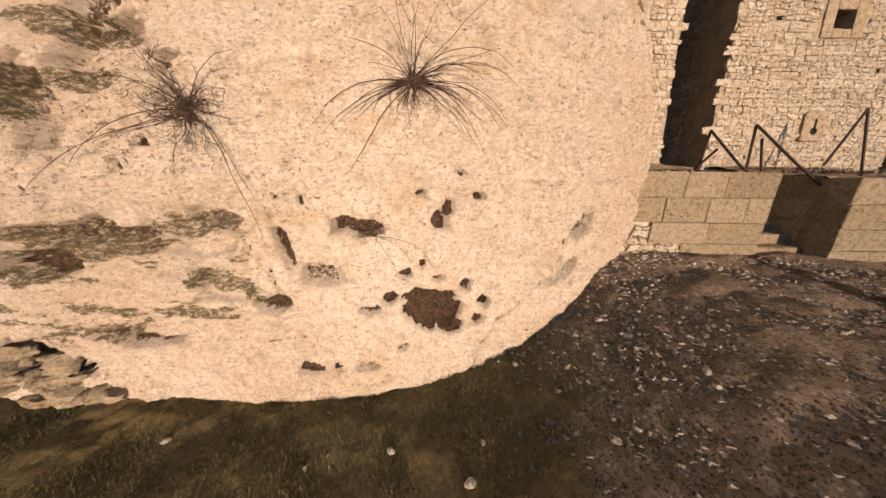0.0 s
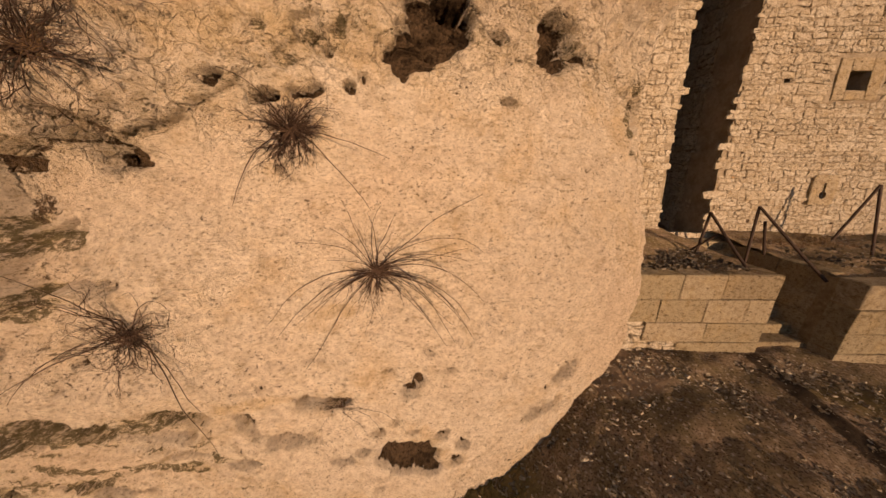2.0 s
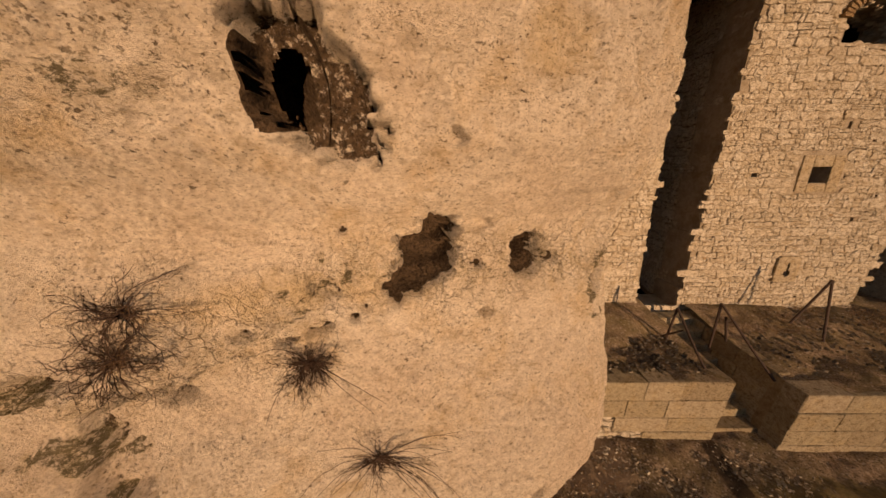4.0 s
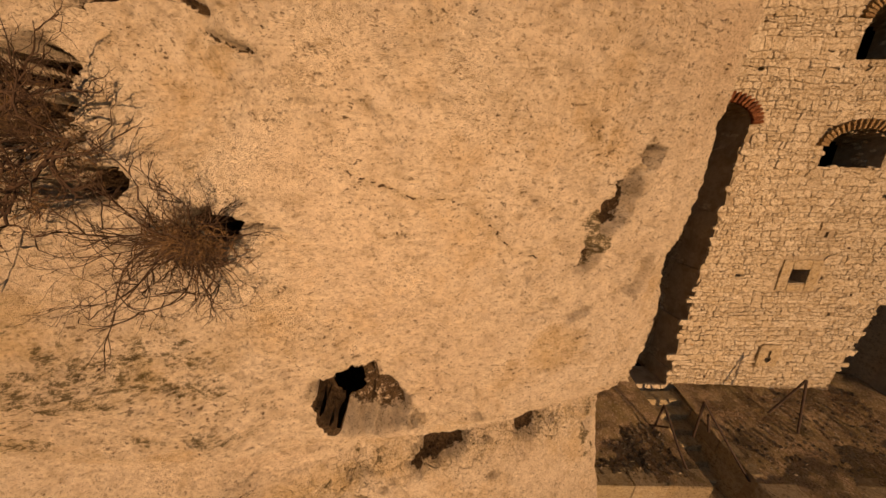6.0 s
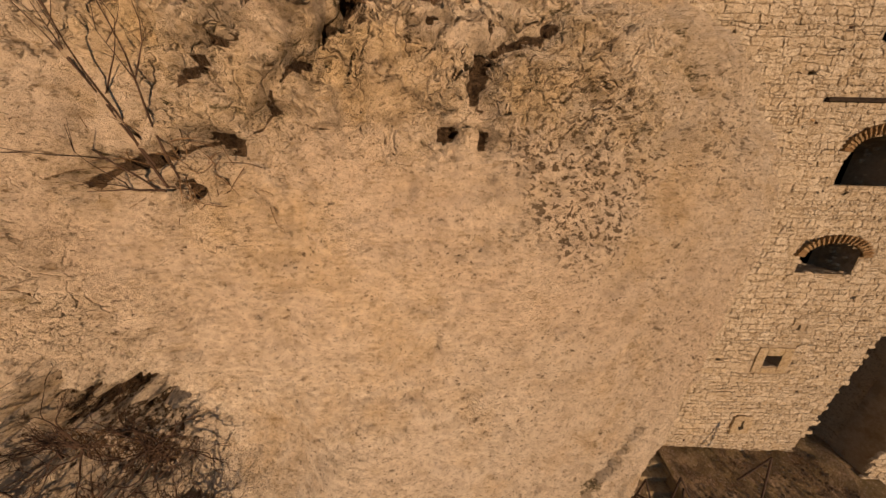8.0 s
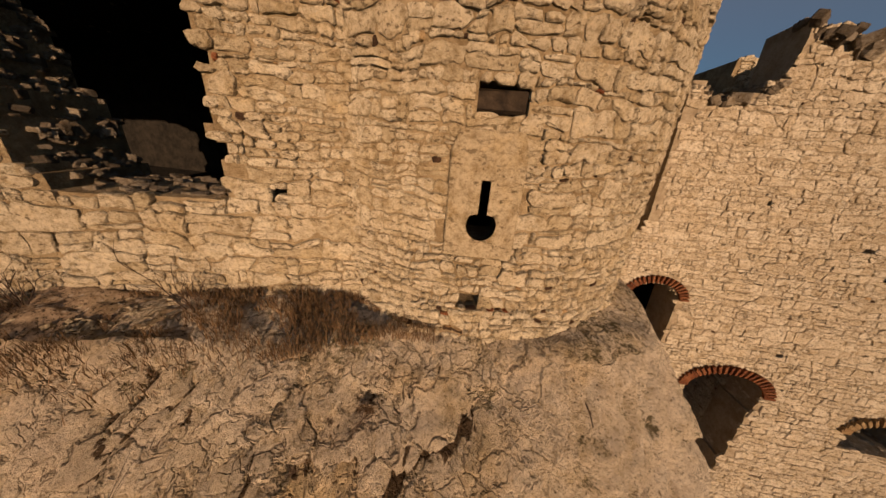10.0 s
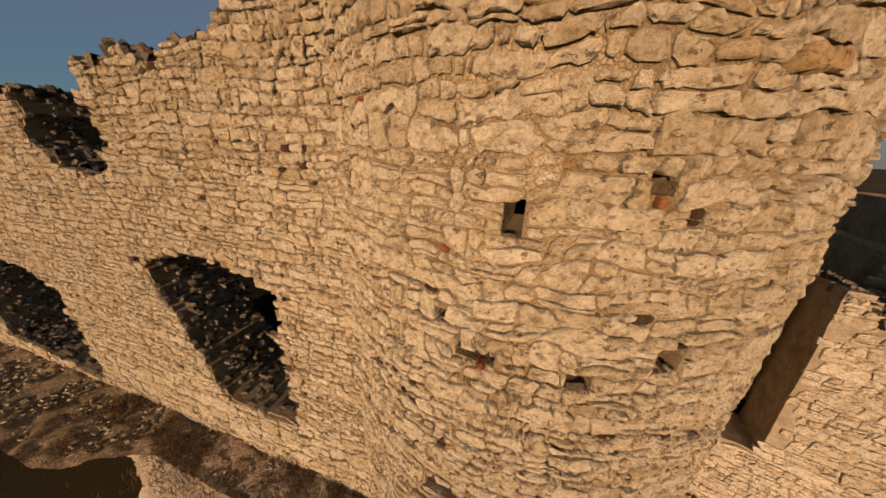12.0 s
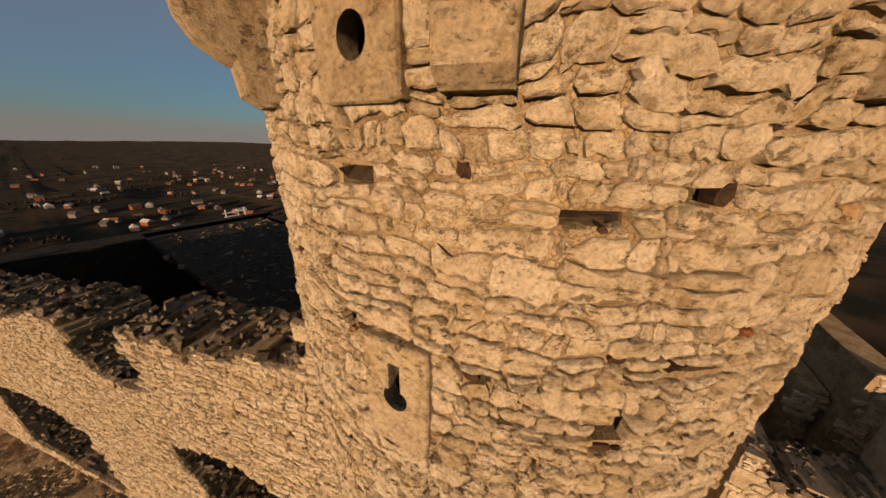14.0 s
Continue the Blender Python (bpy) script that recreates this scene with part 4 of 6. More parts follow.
def ragged_outline(poly, fine, rough, rng):
    """The outline in short uneven steps, its corners knocked off."""
    p = np.array(poly)
    q = np.roll(p, -1, 0)
    size = min(np.ptp(p[:, 0]), np.ptp(p[:, 1]))
    pts = []
    for a, b in zip(p, q):
        side = np.hypot(*(b - a))
        n = max(2, int(round(side / fine)))
        cut = min(0.34, rng.uniform(0.008, 0.036) / side)
        f = np.linspace(cut, 1 - cut, n)
        pts.append(a + (b - a) * f[:, None])
    pts = np.concatenate(pts)
    r = min(rough, 0.10 * size)
    pts = pts + rng.normal(0, r * 0.45, pts.shape)
    pts[:, 0] += r * 1.5 * vnoise(pts[:, 0] * 14, pts[:, 1] * 14, 1)
    pts[:, 1] += r * 1.5 * vnoise(pts[:, 0] * 13 + 7, pts[:, 1] * 15, 2)
    return pts


def masonry(parent, place, stones, covered, material, focus, rng, special=(), proud=0.016, gap=0.010, single=300, name="stone", fine=0.05):
    """Sets fitted stones on a surface. place(u, v) gives the point, the way along and the way out; where covered(u, v) no stone is set.
    The stones nearest to focus are objects of their own, the rest one joined mesh a material."""
    rows = []
    for poly in stones:
        u, v = sum(a for a, _ in poly) / len(poly), sum(b for _, b in poly) / len(poly)
        if covered(u, v):
            continue
        rows.append(((place(u, v)[0] - Vector(focus)).length, u, v, poly))
    rows.sort(key=lambda r: r[0])
    joined = {}
    dice = np.random.RandomState(rng.randrange(10**6))
    for n, (_, u, v, poly) in enumerate(rows):
        us, vs = [a for a, _ in poly], [b for _, b in poly]
        w, h = max(us) - min(us), max(vs) - min(vs)
        if w < 0.03 or h < 0.018:
            continue
        m = material
        for chance, other in special:
            if rng.random() < chance * (4.0 if w < 0.10 and h < 0.06 else 0.0):
                m = other
        void = m is M_VOID
        ring = ragged_outline(poly, fine if n < 3 * single else fine * 1.5, 0.016, dice)
        mid = ring.mean(0)
        g = gap * rng.choice((0.0, 0.2, 0.4, 0.7, 1.0, 1.6))
        ring = mid + (ring - mid) * np.array([max(0.6, 1 - g / w), max(0.6, 1 - g / h)])
        deep = 0.001 if void else proud * rng.choice((0.3, 0.6, 0.8, 1.0, 1.1, 1.4)) * rng.uniform(0.8, 1.2)
        tilt, nod = rng.gauss(0, 0.02), rng.gauss(0.0, 0.028)
        k = len(ring)
        base, out = np.zeros((k + 1, 3)), np.zeros((k + 1, 3))
        for i, (a, b) in enumerate(ring):
            p, _, o = place(a, b)
            base[i], out[i] = p, o
        p, _, o = place(*mid)
        base[k], out[k] = p, o
        reach = np.hypot(*(ring - mid).T)[:, None]
        shoulder = np.clip(1 - dice.uniform(0.003, 0.014, (k, 1)) / reach, 0.55, 1)
        layers = [base[:k] - out[:k] * 0.05, base[:k] + out[:k] * (0.15 * deep + dice.uniform(-0.003, 0.003, (k, 1)))]
        for share, lift in ((shoulder, 0.0), (np.full((k, 1), 0.55), 0.004)):
            at = mid + (ring - mid) * share
            rel = 0.009 * vnoise(at[:, 0] * 9, at[:, 1] * 11, 5) + 0.009 * vnoise(at[:, 0] * 26, at[:, 1] * 30, 6)
            d = deep + lift + tilt * (at[:, 0] - mid[0]) + nod * (at[:, 1] - mid[1]) + (rel if not void else 0)
            layers.append(base[k] + (base[:k] - base[k]) * share + (out[k] + (out[:k] - out[k]) * share) * d[:, None])
        layers.append((base[k] + out[k] * (deep + rng.uniform(-0.004, 0.010)))[None])
        verts = np.concatenate(layers)
        i = np.arange(k)
        j = (i + 1) % k
        quads = np.concatenate([np.stack([i + r * k, j + r * k, j + r * k + k, i + r * k + k], 1) for r in range(3)])
        fan = np.stack([i + 3 * k, j + 3 * k, np.full(k, 4 * k)], 1)
        tris = np.concatenate([quads[:, [0, 1, 2]], quads[:, [0, 2, 3]], fan])
        if n < single:
            link("brick" if m is M_BRICK else "joint_fill" if void else name, mesh_np(verts, tris, name, False), m, parent)
        else:
            rest = joined.setdefault(m.name, [m, [], [], 0])
            rest[1].append(verts)
            rest[2].append(tris + rest[3])
            rest[3] += len(verts)
    for m, vs, fs, _ in joined.values():
        tagged(link("stonework", mesh_np(np.concatenate(vs), np.concatenate(fs), "stonework", False), m, parent), kind="stuff")


def ragged_edge(parent, place, is_open, u0, u1, v0, v1, thick, count, rng, size=0.15, material=None):
    """Broken stones that line the reveals of an opening, through the thickness of the wall."""
    spots, step = [], 0.05
    for i in range(int((u1 - u0) / step)):
        for j in range(int((v1 - v0) / step)):
            u, v = u0 + i * step, v0 + j * step
            if is_open(u, v):
                for du, dv in ((step, 0), (-step, 0), (0, step), (0, -step)):
                    if not is_open(u + du, v + dv):
                        spots.append((u + du * 0.6, v + dv * 0.6, du, dv))
    vs, fs = [], []
    for _ in range(count if spots else 0):
        u, v, du, dv = rng.choice(spots)
        p, along, out = place(u, v)
        shp, faces = RUBBLE[rng.randrange(len(RUBBLE))]
        s = size * rng.uniform(0.5, 1.3)
        m = Matrix.Translation(p - out * rng.uniform(0.12, thick)) @ Matrix((along, -out, Vector((0, 0, 1)))).transposed().to_4x4() @ Euler([rng.gauss(0, 0.22), rng.gauss(0, 0.2), rng.gauss(0, 0.35)]).to_matrix().to_4x4() @ Matrix.Diagonal((s, s * rng.uniform(0.35, 0.7), s * rng.uniform(0.3, 0.6), 1)) @ Matrix.Translation((0, 0.5, 0))
        a = np.c_[shp, np.ones(len(shp))] @ np.array(m).T
        base = len(vs)
        vs += a[:, :3].tolist()
        fs += [tuple(i + base for i in q) for q in faces]
    if vs:
        tagged(link("broken_edge", mesh_of(vs, fs, "broken_edge"), material or M_RUBBLE, parent, "broken rubble lining the opening"), kind="stuff")


def wall_core(name, parent, place, u0, u1, v0, v1, step, thick, is_open, material, label="", sunk=0.004):
    """A wall of real thickness on a surface, with openings through it."""
    us, vs = np.arange(u0, u1 + step / 2, step), np.arange(v0, v1 + step / 2, step)
    grid = {}
    verts, faces = [], []

    def vert(i, j, k):
        key = (i, j, k)
        if key not in grid:
            p, _, out = place(us[i], vs[j])
            grid[key] = len(verts)
            verts.append(p - out * (sunk + 0.06 * max(0.0, noise.noise((us[i] * 3.7, vs[j] * 5.3, 3.3)) - 0.06) if k == 0 else thick))
        return grid[key]

    solid = [[not is_open((us[i] + us[i + 1]) / 2, (vs[j] + vs[j + 1]) / 2) for j in range(len(vs) - 1)] for i in range(len(us) - 1)]
    at = lambda i, j: 0 <= i < len(us) - 1 and 0 <= j < len(vs) - 1 and solid[i][j]  # noqa: E731
    for i in range(len(us) - 1):
        for j in range(len(vs) - 1):
            if not solid[i][j]:
                continue
            faces.append((vert(i, j, 0), vert(i + 1, j, 0), vert(i + 1, j + 1, 0), vert(i, j + 1, 0)))
            faces.append((vert(i, j, 1), vert(i, j + 1, 1), vert(i + 1, j + 1, 1), vert(i + 1, j, 1)))
            if not at(i - 1, j):
                faces.append((vert(i, j, 0), vert(i, j + 1, 0), vert(i, j + 1, 1), vert(i, j, 1)))
            if not at(i + 1, j):
                faces.append((vert(i + 1, j, 0), vert(i + 1, j, 1), vert(i + 1, j + 1, 1), vert(i + 1, j + 1, 0)))
            if not at(i, j - 1):
                faces.append((vert(i, j, 0), vert(i, j, 1), vert(i + 1, j, 1), vert(i + 1, j, 0)))
            if not at(i, j + 1):
                faces.append((vert(i, j + 1, 0), vert(i + 1, j + 1, 0), vert(i + 1, j + 1, 1), vert(i, j + 1, 1)))
    return link(name, mesh_of(verts, faces, name), material, parent, label)


def in_ellipse(u, v, cu, cv, ru, rv):
    return ((u - cu) / ru) ** 2 + ((v - cv) / rv) ** 2 < 1


# Near-black: the shade inside tower, chamber and building is put into this colour.
M_INSIDE_SHADE = plain_mat("near_black_inside", (0.010, 0.009, 0.007), (0.035, 0.029, 0.022), 6, 0.95, 1.0, 0.06)


# ---- the round tower ----
TC, TR = Vector((0.17, 5.83, 0)), 1.94
T_LOW, T_TOP = 11.6, 19.9


def tower_place(u, v):
    """u: metres round the tower, 0 straight towards the camera's side; v: height."""
    w = u / TR - math.pi / 2
    out = Vector((math.cos(w), math.sin(w), 0))
    return TC + out * TR + Vector((0, 0, v)), Vector((-math.sin(w), math.cos(w), 0)), out


"""Loopholes: u, v of the round hole, hole radius, slit height, slab half width, slab low and high."""
LOOPS = [(0.23, 13.26, 0.10, 0.30, 0.24, 13.02, 13.86), (0.25, 17.93, 0.062, 0.20, 0.165, 17.62, 18.24), (0.16, 19.29, 0.055, 0.0, 0.16, 19.12, 19.75)]
TOWER_HOLES = [(0.21, 12.63, 0.08, 0.07), (0.26, 14.03, 0.16, 0.07), (1.91, 12.7, 0.08, 0.06), (0.53, 16.1, 0.05, 0.07), (0.41, 15.33, 0.12, 0.035), (0.94, 15.3, 0.07, 0.045),
               (1.34, 15.46, 0.07, 0.07), (1.77, 14.88, 0.09, 0.03), (0.2, 15.53, 0.04, 0.05), (0.55, 15.06, 0.03, 0.015), (-0.65, 16.2, 0.05, 0.04), (1.15, 17.95, 0.07, 0.06),
               (1.26, 17.31, 0.05, 0.04), (1.43, 17.06, 0.045, 0.045), (0.94, 17.11, 0.09, 0.03), (2.15, 16.49, 0.07, 0.08), (1.06, 16.27, 0.035, 0.035), (1.72, 17.17, 0.05, 0.025),
               (1.36, 17.58, 0.035, 0.035), (0.08, 18.9, 0.10, 0.035), (-0.19, 18.48, 0.045, 0.05), (-0.05, 18.23, 0.05, 0.045), (0.88, 18.84, 0.10, 0.025), (1.15, 18.89, 0.04, 0.03),
               (1.38, 18.28, 0.11, 0.03), (0.64, 18.15, 0.03, 0.02), (1.18, 18.03, 0.04, 0.035), (1.93, 17.95, 0.04, 0.04), (1.69, 18.42, 0.06, 0.04)]


def tower_open(u, v):
    for cu, cv, r, slit, half, lo, hi in LOOPS:
        if abs(u - cu) < half - 0.05 and lo + 0.06 < v < hi - 0.06:
            return True
    return any(abs(u - a) < c and abs(v - b) < d for a, b, c, d in TOWER_HOLES)


def tower_covered(u, v):
    for cu, cv, r, slit, half, lo, hi in LOOPS:
        if abs(u - cu) < half - 0.03 and lo + 0.03 < v < hi - 0.03:
            return True
    if any(abs(u - a) < c and abs(v - b) < d + 0.01 for a, b, c, d in TOWER_HOLES):
        return True
    if 2.05 < u < 2.35 and 15.95 < v < 17.2:
        return True
    return any(abs(u - cu) < 0.06 and v > 19.2 for cu in CORBELS)


CORBELS = (-0.52, 0.53, 1.56, 2.72, -1.67)


def slab_mesh(place, cu, half, lo, hi, hole_v, r, slit, out=0.05):
    """A dressed slab with a keyhole through it: a ring of faces between its border and the hole."""
    n = 40
    hole, border = [], []
    for i in range(n):
        w = 2 * math.pi * i / n + math.pi / 2
        c, s = math.cos(w), math.sin(w)
        hu, hv = r * c, r * 1.1 * s
        if slit and s > 0.6:
            hu, hv = max(-0.03, min(0.03, hu)), slit if abs(hu) < 0.035 else hv
        hole.append((cu + hu, hole_v + hv))
        k = min(half / max(abs(c), 1e-6), ((hi - hole_v) if s > 0 else (hole_v - lo)) / max(abs(s), 1e-6))
        border.append((cu + c * k, hole_v + s * k))
    rings = [(border, -0.06), (border, out - 0.012), ([(cu + (a - cu) * 0.95, (lo + hi) / 2 + (b - (lo + hi) / 2) * 0.975) for a, b in border], out), (hole, out - 0.004), ([(cu + (a - cu) * 1.35, hole_v + (b - hole_v) * 1.35) for a, b in hole], -0.055)]
    verts, faces = [], []
    for ring, d in rings:
        for a, b in ring:
            p, _, o = place(a, b)
            verts.append(p + o * d)
    for k in range(len(rings) - 1):
        for i in range(n):
            j = (i + 1) % n
            faces.append((k * n + i, k * n + j, k * n + n + j, k * n + n + i))
    return mesh_of(verts, faces, "loophole_slab")


def corbel_mesh(place, cu, half, low):
    """A stepped, rounded corbel of two courses that stands out from the wall."""
    prof = [(-0.05, low), (0.05, low), (0.12, low + 0.04), (0.13, low + 0.15), (0.17, low + 0.17), (0.24, low + 0.22), (0.28, low + 0.30), (0.29, low + 0.42), (0.34, low + 0.46), (0.38, low + 0.55), (0.38, low + 0.70), (-0.05, low + 0.70)]
    verts, faces = [], []
    for side in (-1, -0.9, 0.9, 1):
        for d, z in prof:
            p, along, o = place(cu, z)
            dd = d if abs(side) < 1 else max(-0.05, d - 0.015)
            verts.append(p + along * side * half + o * dd)
    n = len(prof)
    for k in range(3):
        for i in range(n):
            j = (i + 1) % n
            faces.append((k * n + i, k * n + j, k * n + n + j, k * n + n + i))
    faces += [tuple(range(n))[::-1], tuple(range(3 * n, 4 * n))]
    return mesh_of(verts, faces, "corbel")


def build_tower():
    t = thing("round_tower", TC + Vector((0, 0, T_LOW)), "round rubble limestone tower with keyhole loopholes and corbels", "tower", "structure")
    span = TR * math.pi
    wall_core("wall_core", t, tower_place, -span, span - 0.02, T_LOW, T_TOP, 0.045, 0.55, tower_open, M_MORTAR, "crumbling lime mortar core", 0.012)
    # unseen near-black discs, added to keep daylight out of the tower
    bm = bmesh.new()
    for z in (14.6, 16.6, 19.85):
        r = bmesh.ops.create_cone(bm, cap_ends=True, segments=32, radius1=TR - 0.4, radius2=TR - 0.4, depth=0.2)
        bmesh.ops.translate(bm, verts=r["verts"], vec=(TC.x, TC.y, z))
    part("inner_floor", bm, M_INSIDE_SHADE, t)
    for cu, cv, r, slit, half, lo, hi in LOOPS:
        link("loophole_slab", slab_mesh(tower_place, cu, half, lo, hi, cv, r, slit), M_SLAB, t, "dressed limestone slab with keyhole loop")
    for cu in CORBELS:
        link("corbel", corbel_mesh(tower_place, cu, 0.10, 19.14), M_SLAB, t, "weathered stepped stone corbel")
    rng = random.Random(21)
    stones = lay(-3.0, 3.9, T_LOW, T_TOP, rng, 0.038, 0.16, (0.75, 2.5), 0.008, 0.34, 0.55, TOWER_HOLES, 0.05)
    masonry(t, tower_place, stones, tower_covered, M_STONE, (1.0, 4.0, 18.0), rng, ((0.012, M_BRICK), (0.012, M_OCHRE), (0.04, M_VOID)), 0.013, 0.014, fine=0.030)
    masonry(t, tower_place, [[(1.28, 16.63), (1.54, 16.64), (1.55, 16.73), (1.29, 16.72)]], lambda u, v: False, M_OCHRE, (0, 0, 0), rng, (), 0.03)
    # charred ends of timbers left in the wider holes; the others go through to the dark inside
    for a, b, c, d in TOWER_HOLES:
        if c < 0.09:
            continue
        bm = bmesh.new()
        box_bm(bm, (-c * 0.97, -0.2, -d * 0.95), (c * 0.97, 0.2, d * 0.8), 0.012)
        for v in bm.verts:
            v.co += Vector((rng.gauss(0, 0.006), rng.gauss(0, 0.02), rng.gauss(0, 0.005)))
        p, along, out = tower_place(a, b)
        bm.transform(Matrix.Translation(p - out * 0.25) @ Matrix((along, -out, Vector((0, 0, 1)))).transposed().to_4x4())
        part("timber_stub", bm, M_TIMBER, t, "charred timber end in the wall")


build_tower()


# ---- the curtain wall beside the tower ----
W0, WD = Vector((-0.60, 4.07, 0)), Vector((-0.957, -0.29, 0))
WN = Vector((0.29, -0.957, 0))


def curtain_place(u, v):
    """u: metres from the tower along the wall; v: height."""
    return W0 + WD * u + Vector((0, 0, v)), -WD, WN


def curtain_top(u):
    return 17.22 - 0.11 * u + 0.06 * math.sin(u * 3.1) + 0.05 * math.sin(u * 9.7) + max(0.0, 0.7 - 4.0 * u)


def curtain_open(u, v):
    rag = 0.07 * math.sin(v * 9 + u * 3) + 0.05 * math.sin(v * 23)
    if 0.95 + 0.5 * rag < u < 2.15 + 0.45 * max(0, v - 13.3) + 0.5 * rag and 13.2 < v < 14.75 + 0.5 * math.sqrt(max(0, 1 - ((u - 1.9) / 1.15) ** 2)):
        return True
    if 5.35 + rag < u < 8.6 and 12.4 < v < 13.95 + 0.5 * math.sqrt(max(0, 1 - ((u - 7.0) / 1.7) ** 2)):
        return True
    if 2.78 + rag < u < 4.1 + rag and v > 15.95 + 0.35 * max(0.0, u - 3.3) + 0.5 * rag:
        return True
    return v > curtain_top(u) or any(abs(u - a) < 0.055 and abs(v - b) < 0.05 for a, b in ((1.75, 16.1), (1.1, 15.85), (0.55, 16.2), (0.8, 15.0), (0.6, 13.3), (3.0, 15.1)))


def build_curtain():
    t = thing("curtain_wall", W0 + Vector((0, 0, 12)), "ruined rubble limestone curtain wall with ragged openings", "wall", "structure")
    wall_core("wall_core", t, curtain_place, 0.0, 12.0, 11.0, 19.0, 0.06, 0.85, curtain_open, M_MORTAR, "", 0.009)
    rng = random.Random(33)
    stones = lay(0.0, 10.5, 12.0, 13.35, rng, 0.06, 0.24, (0.9, 2.4), 0.012, 0.28, 0.5, (), 0.035)
    stones += lay(0.0, 10.5, 13.35, 18.0, rng, 0.035, 0.13, (0.9, 3.1), 0.012, 0.28, 0.5, (), 0.035)
    masonry(t, curtain_place, stones, lambda u, v: curtain_open(u, v) or v > curtain_top(u), M_STONE, (-1.5, 3.9, 15.2), rng, ((0.006, M_BRICK), (0.008, M_OCHRE), (0.04, M_VOID)), 0.014, 0.010, fine=0.045)
    # the reveals' shade is put into the dark colour of this rubble
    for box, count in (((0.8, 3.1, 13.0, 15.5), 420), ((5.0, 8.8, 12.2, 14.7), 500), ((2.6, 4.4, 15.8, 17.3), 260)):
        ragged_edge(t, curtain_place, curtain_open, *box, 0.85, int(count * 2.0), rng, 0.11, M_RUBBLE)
    # loose rubble on the wall's head
    vs, fs = [], []
    for _ in range(1100):
        u = rng.uniform(0.0, 9.0)
        z = min(curtain_top(u), 15.95 + 0.35 * max(0.0, u - 3.3) if 2.8 < u < 4.1 else 99)
        p, _, out = curtain_place(u, z)
        shp, faces = RUBBLE[rng.randrange(14)]
        m = Matrix.Translation(p - out * rng.uniform(0.03, 0.82) + Vector((0, 0, rng.uniform(-0.06, 0.05)))) @ Euler([rng.uniform(0, 6.3) for _ in range(3)]).to_matrix().to_4x4() @ Matrix.Diagonal((rng.uniform(0.05, 0.15), rng.uniform(0.04, 0.09), rng.uniform(0.03, 0.09), 1))
        a = np.c_[shp, np.ones(len(shp))] @ np.array(m).T
        base = len(vs)
        vs += a[:, :3].tolist()
        fs += [tuple(i + base for i in q) for q in faces]
    tagged(link("rubble_head", mesh_of(vs, fs, "rubble_head"), M_RUBBLE, t, "loose rubble on the wall head, darkened for its shade"), kind="stuff")
    # added near-black chamber: its colour and roof make the shade behind the openings
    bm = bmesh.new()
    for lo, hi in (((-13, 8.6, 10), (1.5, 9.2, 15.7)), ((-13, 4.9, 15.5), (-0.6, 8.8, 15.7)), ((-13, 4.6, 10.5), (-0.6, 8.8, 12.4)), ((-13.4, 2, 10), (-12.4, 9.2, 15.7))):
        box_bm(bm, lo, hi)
    part("chamber_wall", bm, M_INSIDE_SHADE, t, "added near-black boxes behind the openings, shade in their colour")


build_curtain()


# ---- the tall building across the terrace ----
FX0, FX1, F_LOW, F_TOP = 2.3, 11.8, 2.4, 15.2


def facade_place(u, v):
    return Vector((u, 6.80 + 0.09 * (v - 3.8), v)), Vector((1, 0, 0)), Vector((0, -0.996, 0.09))


def facade_top(u):
    return 15.75 + 0.12 * math.sin(u * 4.3) + 0.08 * math.sin(u * 11) - (0.85 if u < 4.75 else 0)


def arch_open(u, v, lo_u, hi_u, sill, spring, rise):
    if not lo_u < u < hi_u or v < sill:
        return False
    k = (u - (lo_u + hi_u) / 2) / ((hi_u - lo_u) / 2)
    return v < spring + rise * math.sqrt(max(0, 1 - k * k))


FACADE_HOLES = [(7.27, 6.03), (8.98, 7.03), (7.45, 5.0), (8.74, 5.0), (9.75, 5.0), (7.3, 7.7), (7.6, 8.5), (9.0, 7.75), (9.95, 7.9), (6.5, 10.4), (5.6, 11.7), (6.9, 12.6), (9.9, 9.8), (5.2, 13.2)]


def facade_open(u, v):
    if 2.85 < v and 5.16 < u < 6.24 + 0.05 * (v - 3) and v < 9.35 + 0.45 * math.sqrt(max(0, 1 - ((u - 5.85) / 0.75) ** 2)):
        return True
    if 8.46 < u < 8.88 and 5.81 < v < 6.18:
        return True
    if in_ellipse(u, v, 8.58, 3.73, 0.085, 0.09) or (abs(u - 8.63) < 0.035 and 3.75 < v < 4.02):
        return True
    if arch_open(u, v, 8.26, 9.58, 8.5, 8.93, 0.33) or arch_open(u, v, 8.28, 9.52, 10.5, 11.2, 0.34):
        return True
    if arch_open(u, v, 2.92, 3.2, 10.75, 11.05, 0.14) or arch_open(u, v, 3.5, 4.4, 9.9, 11.2, 0.3):
        return True
    if 7.9 - 0.2 * (v - 13.6) < u < 9.5 and 13.1 < v < 14.95:
        return True
    if u < 3.45 and v > 12.45 or u > 10.6 + 0.16 * (v - 3.4):
        return True
    return v > facade_top(u) or any(abs(u - a) < 0.06 and abs(v - b) < 0.06 for a, b in FACADE_HOLES)


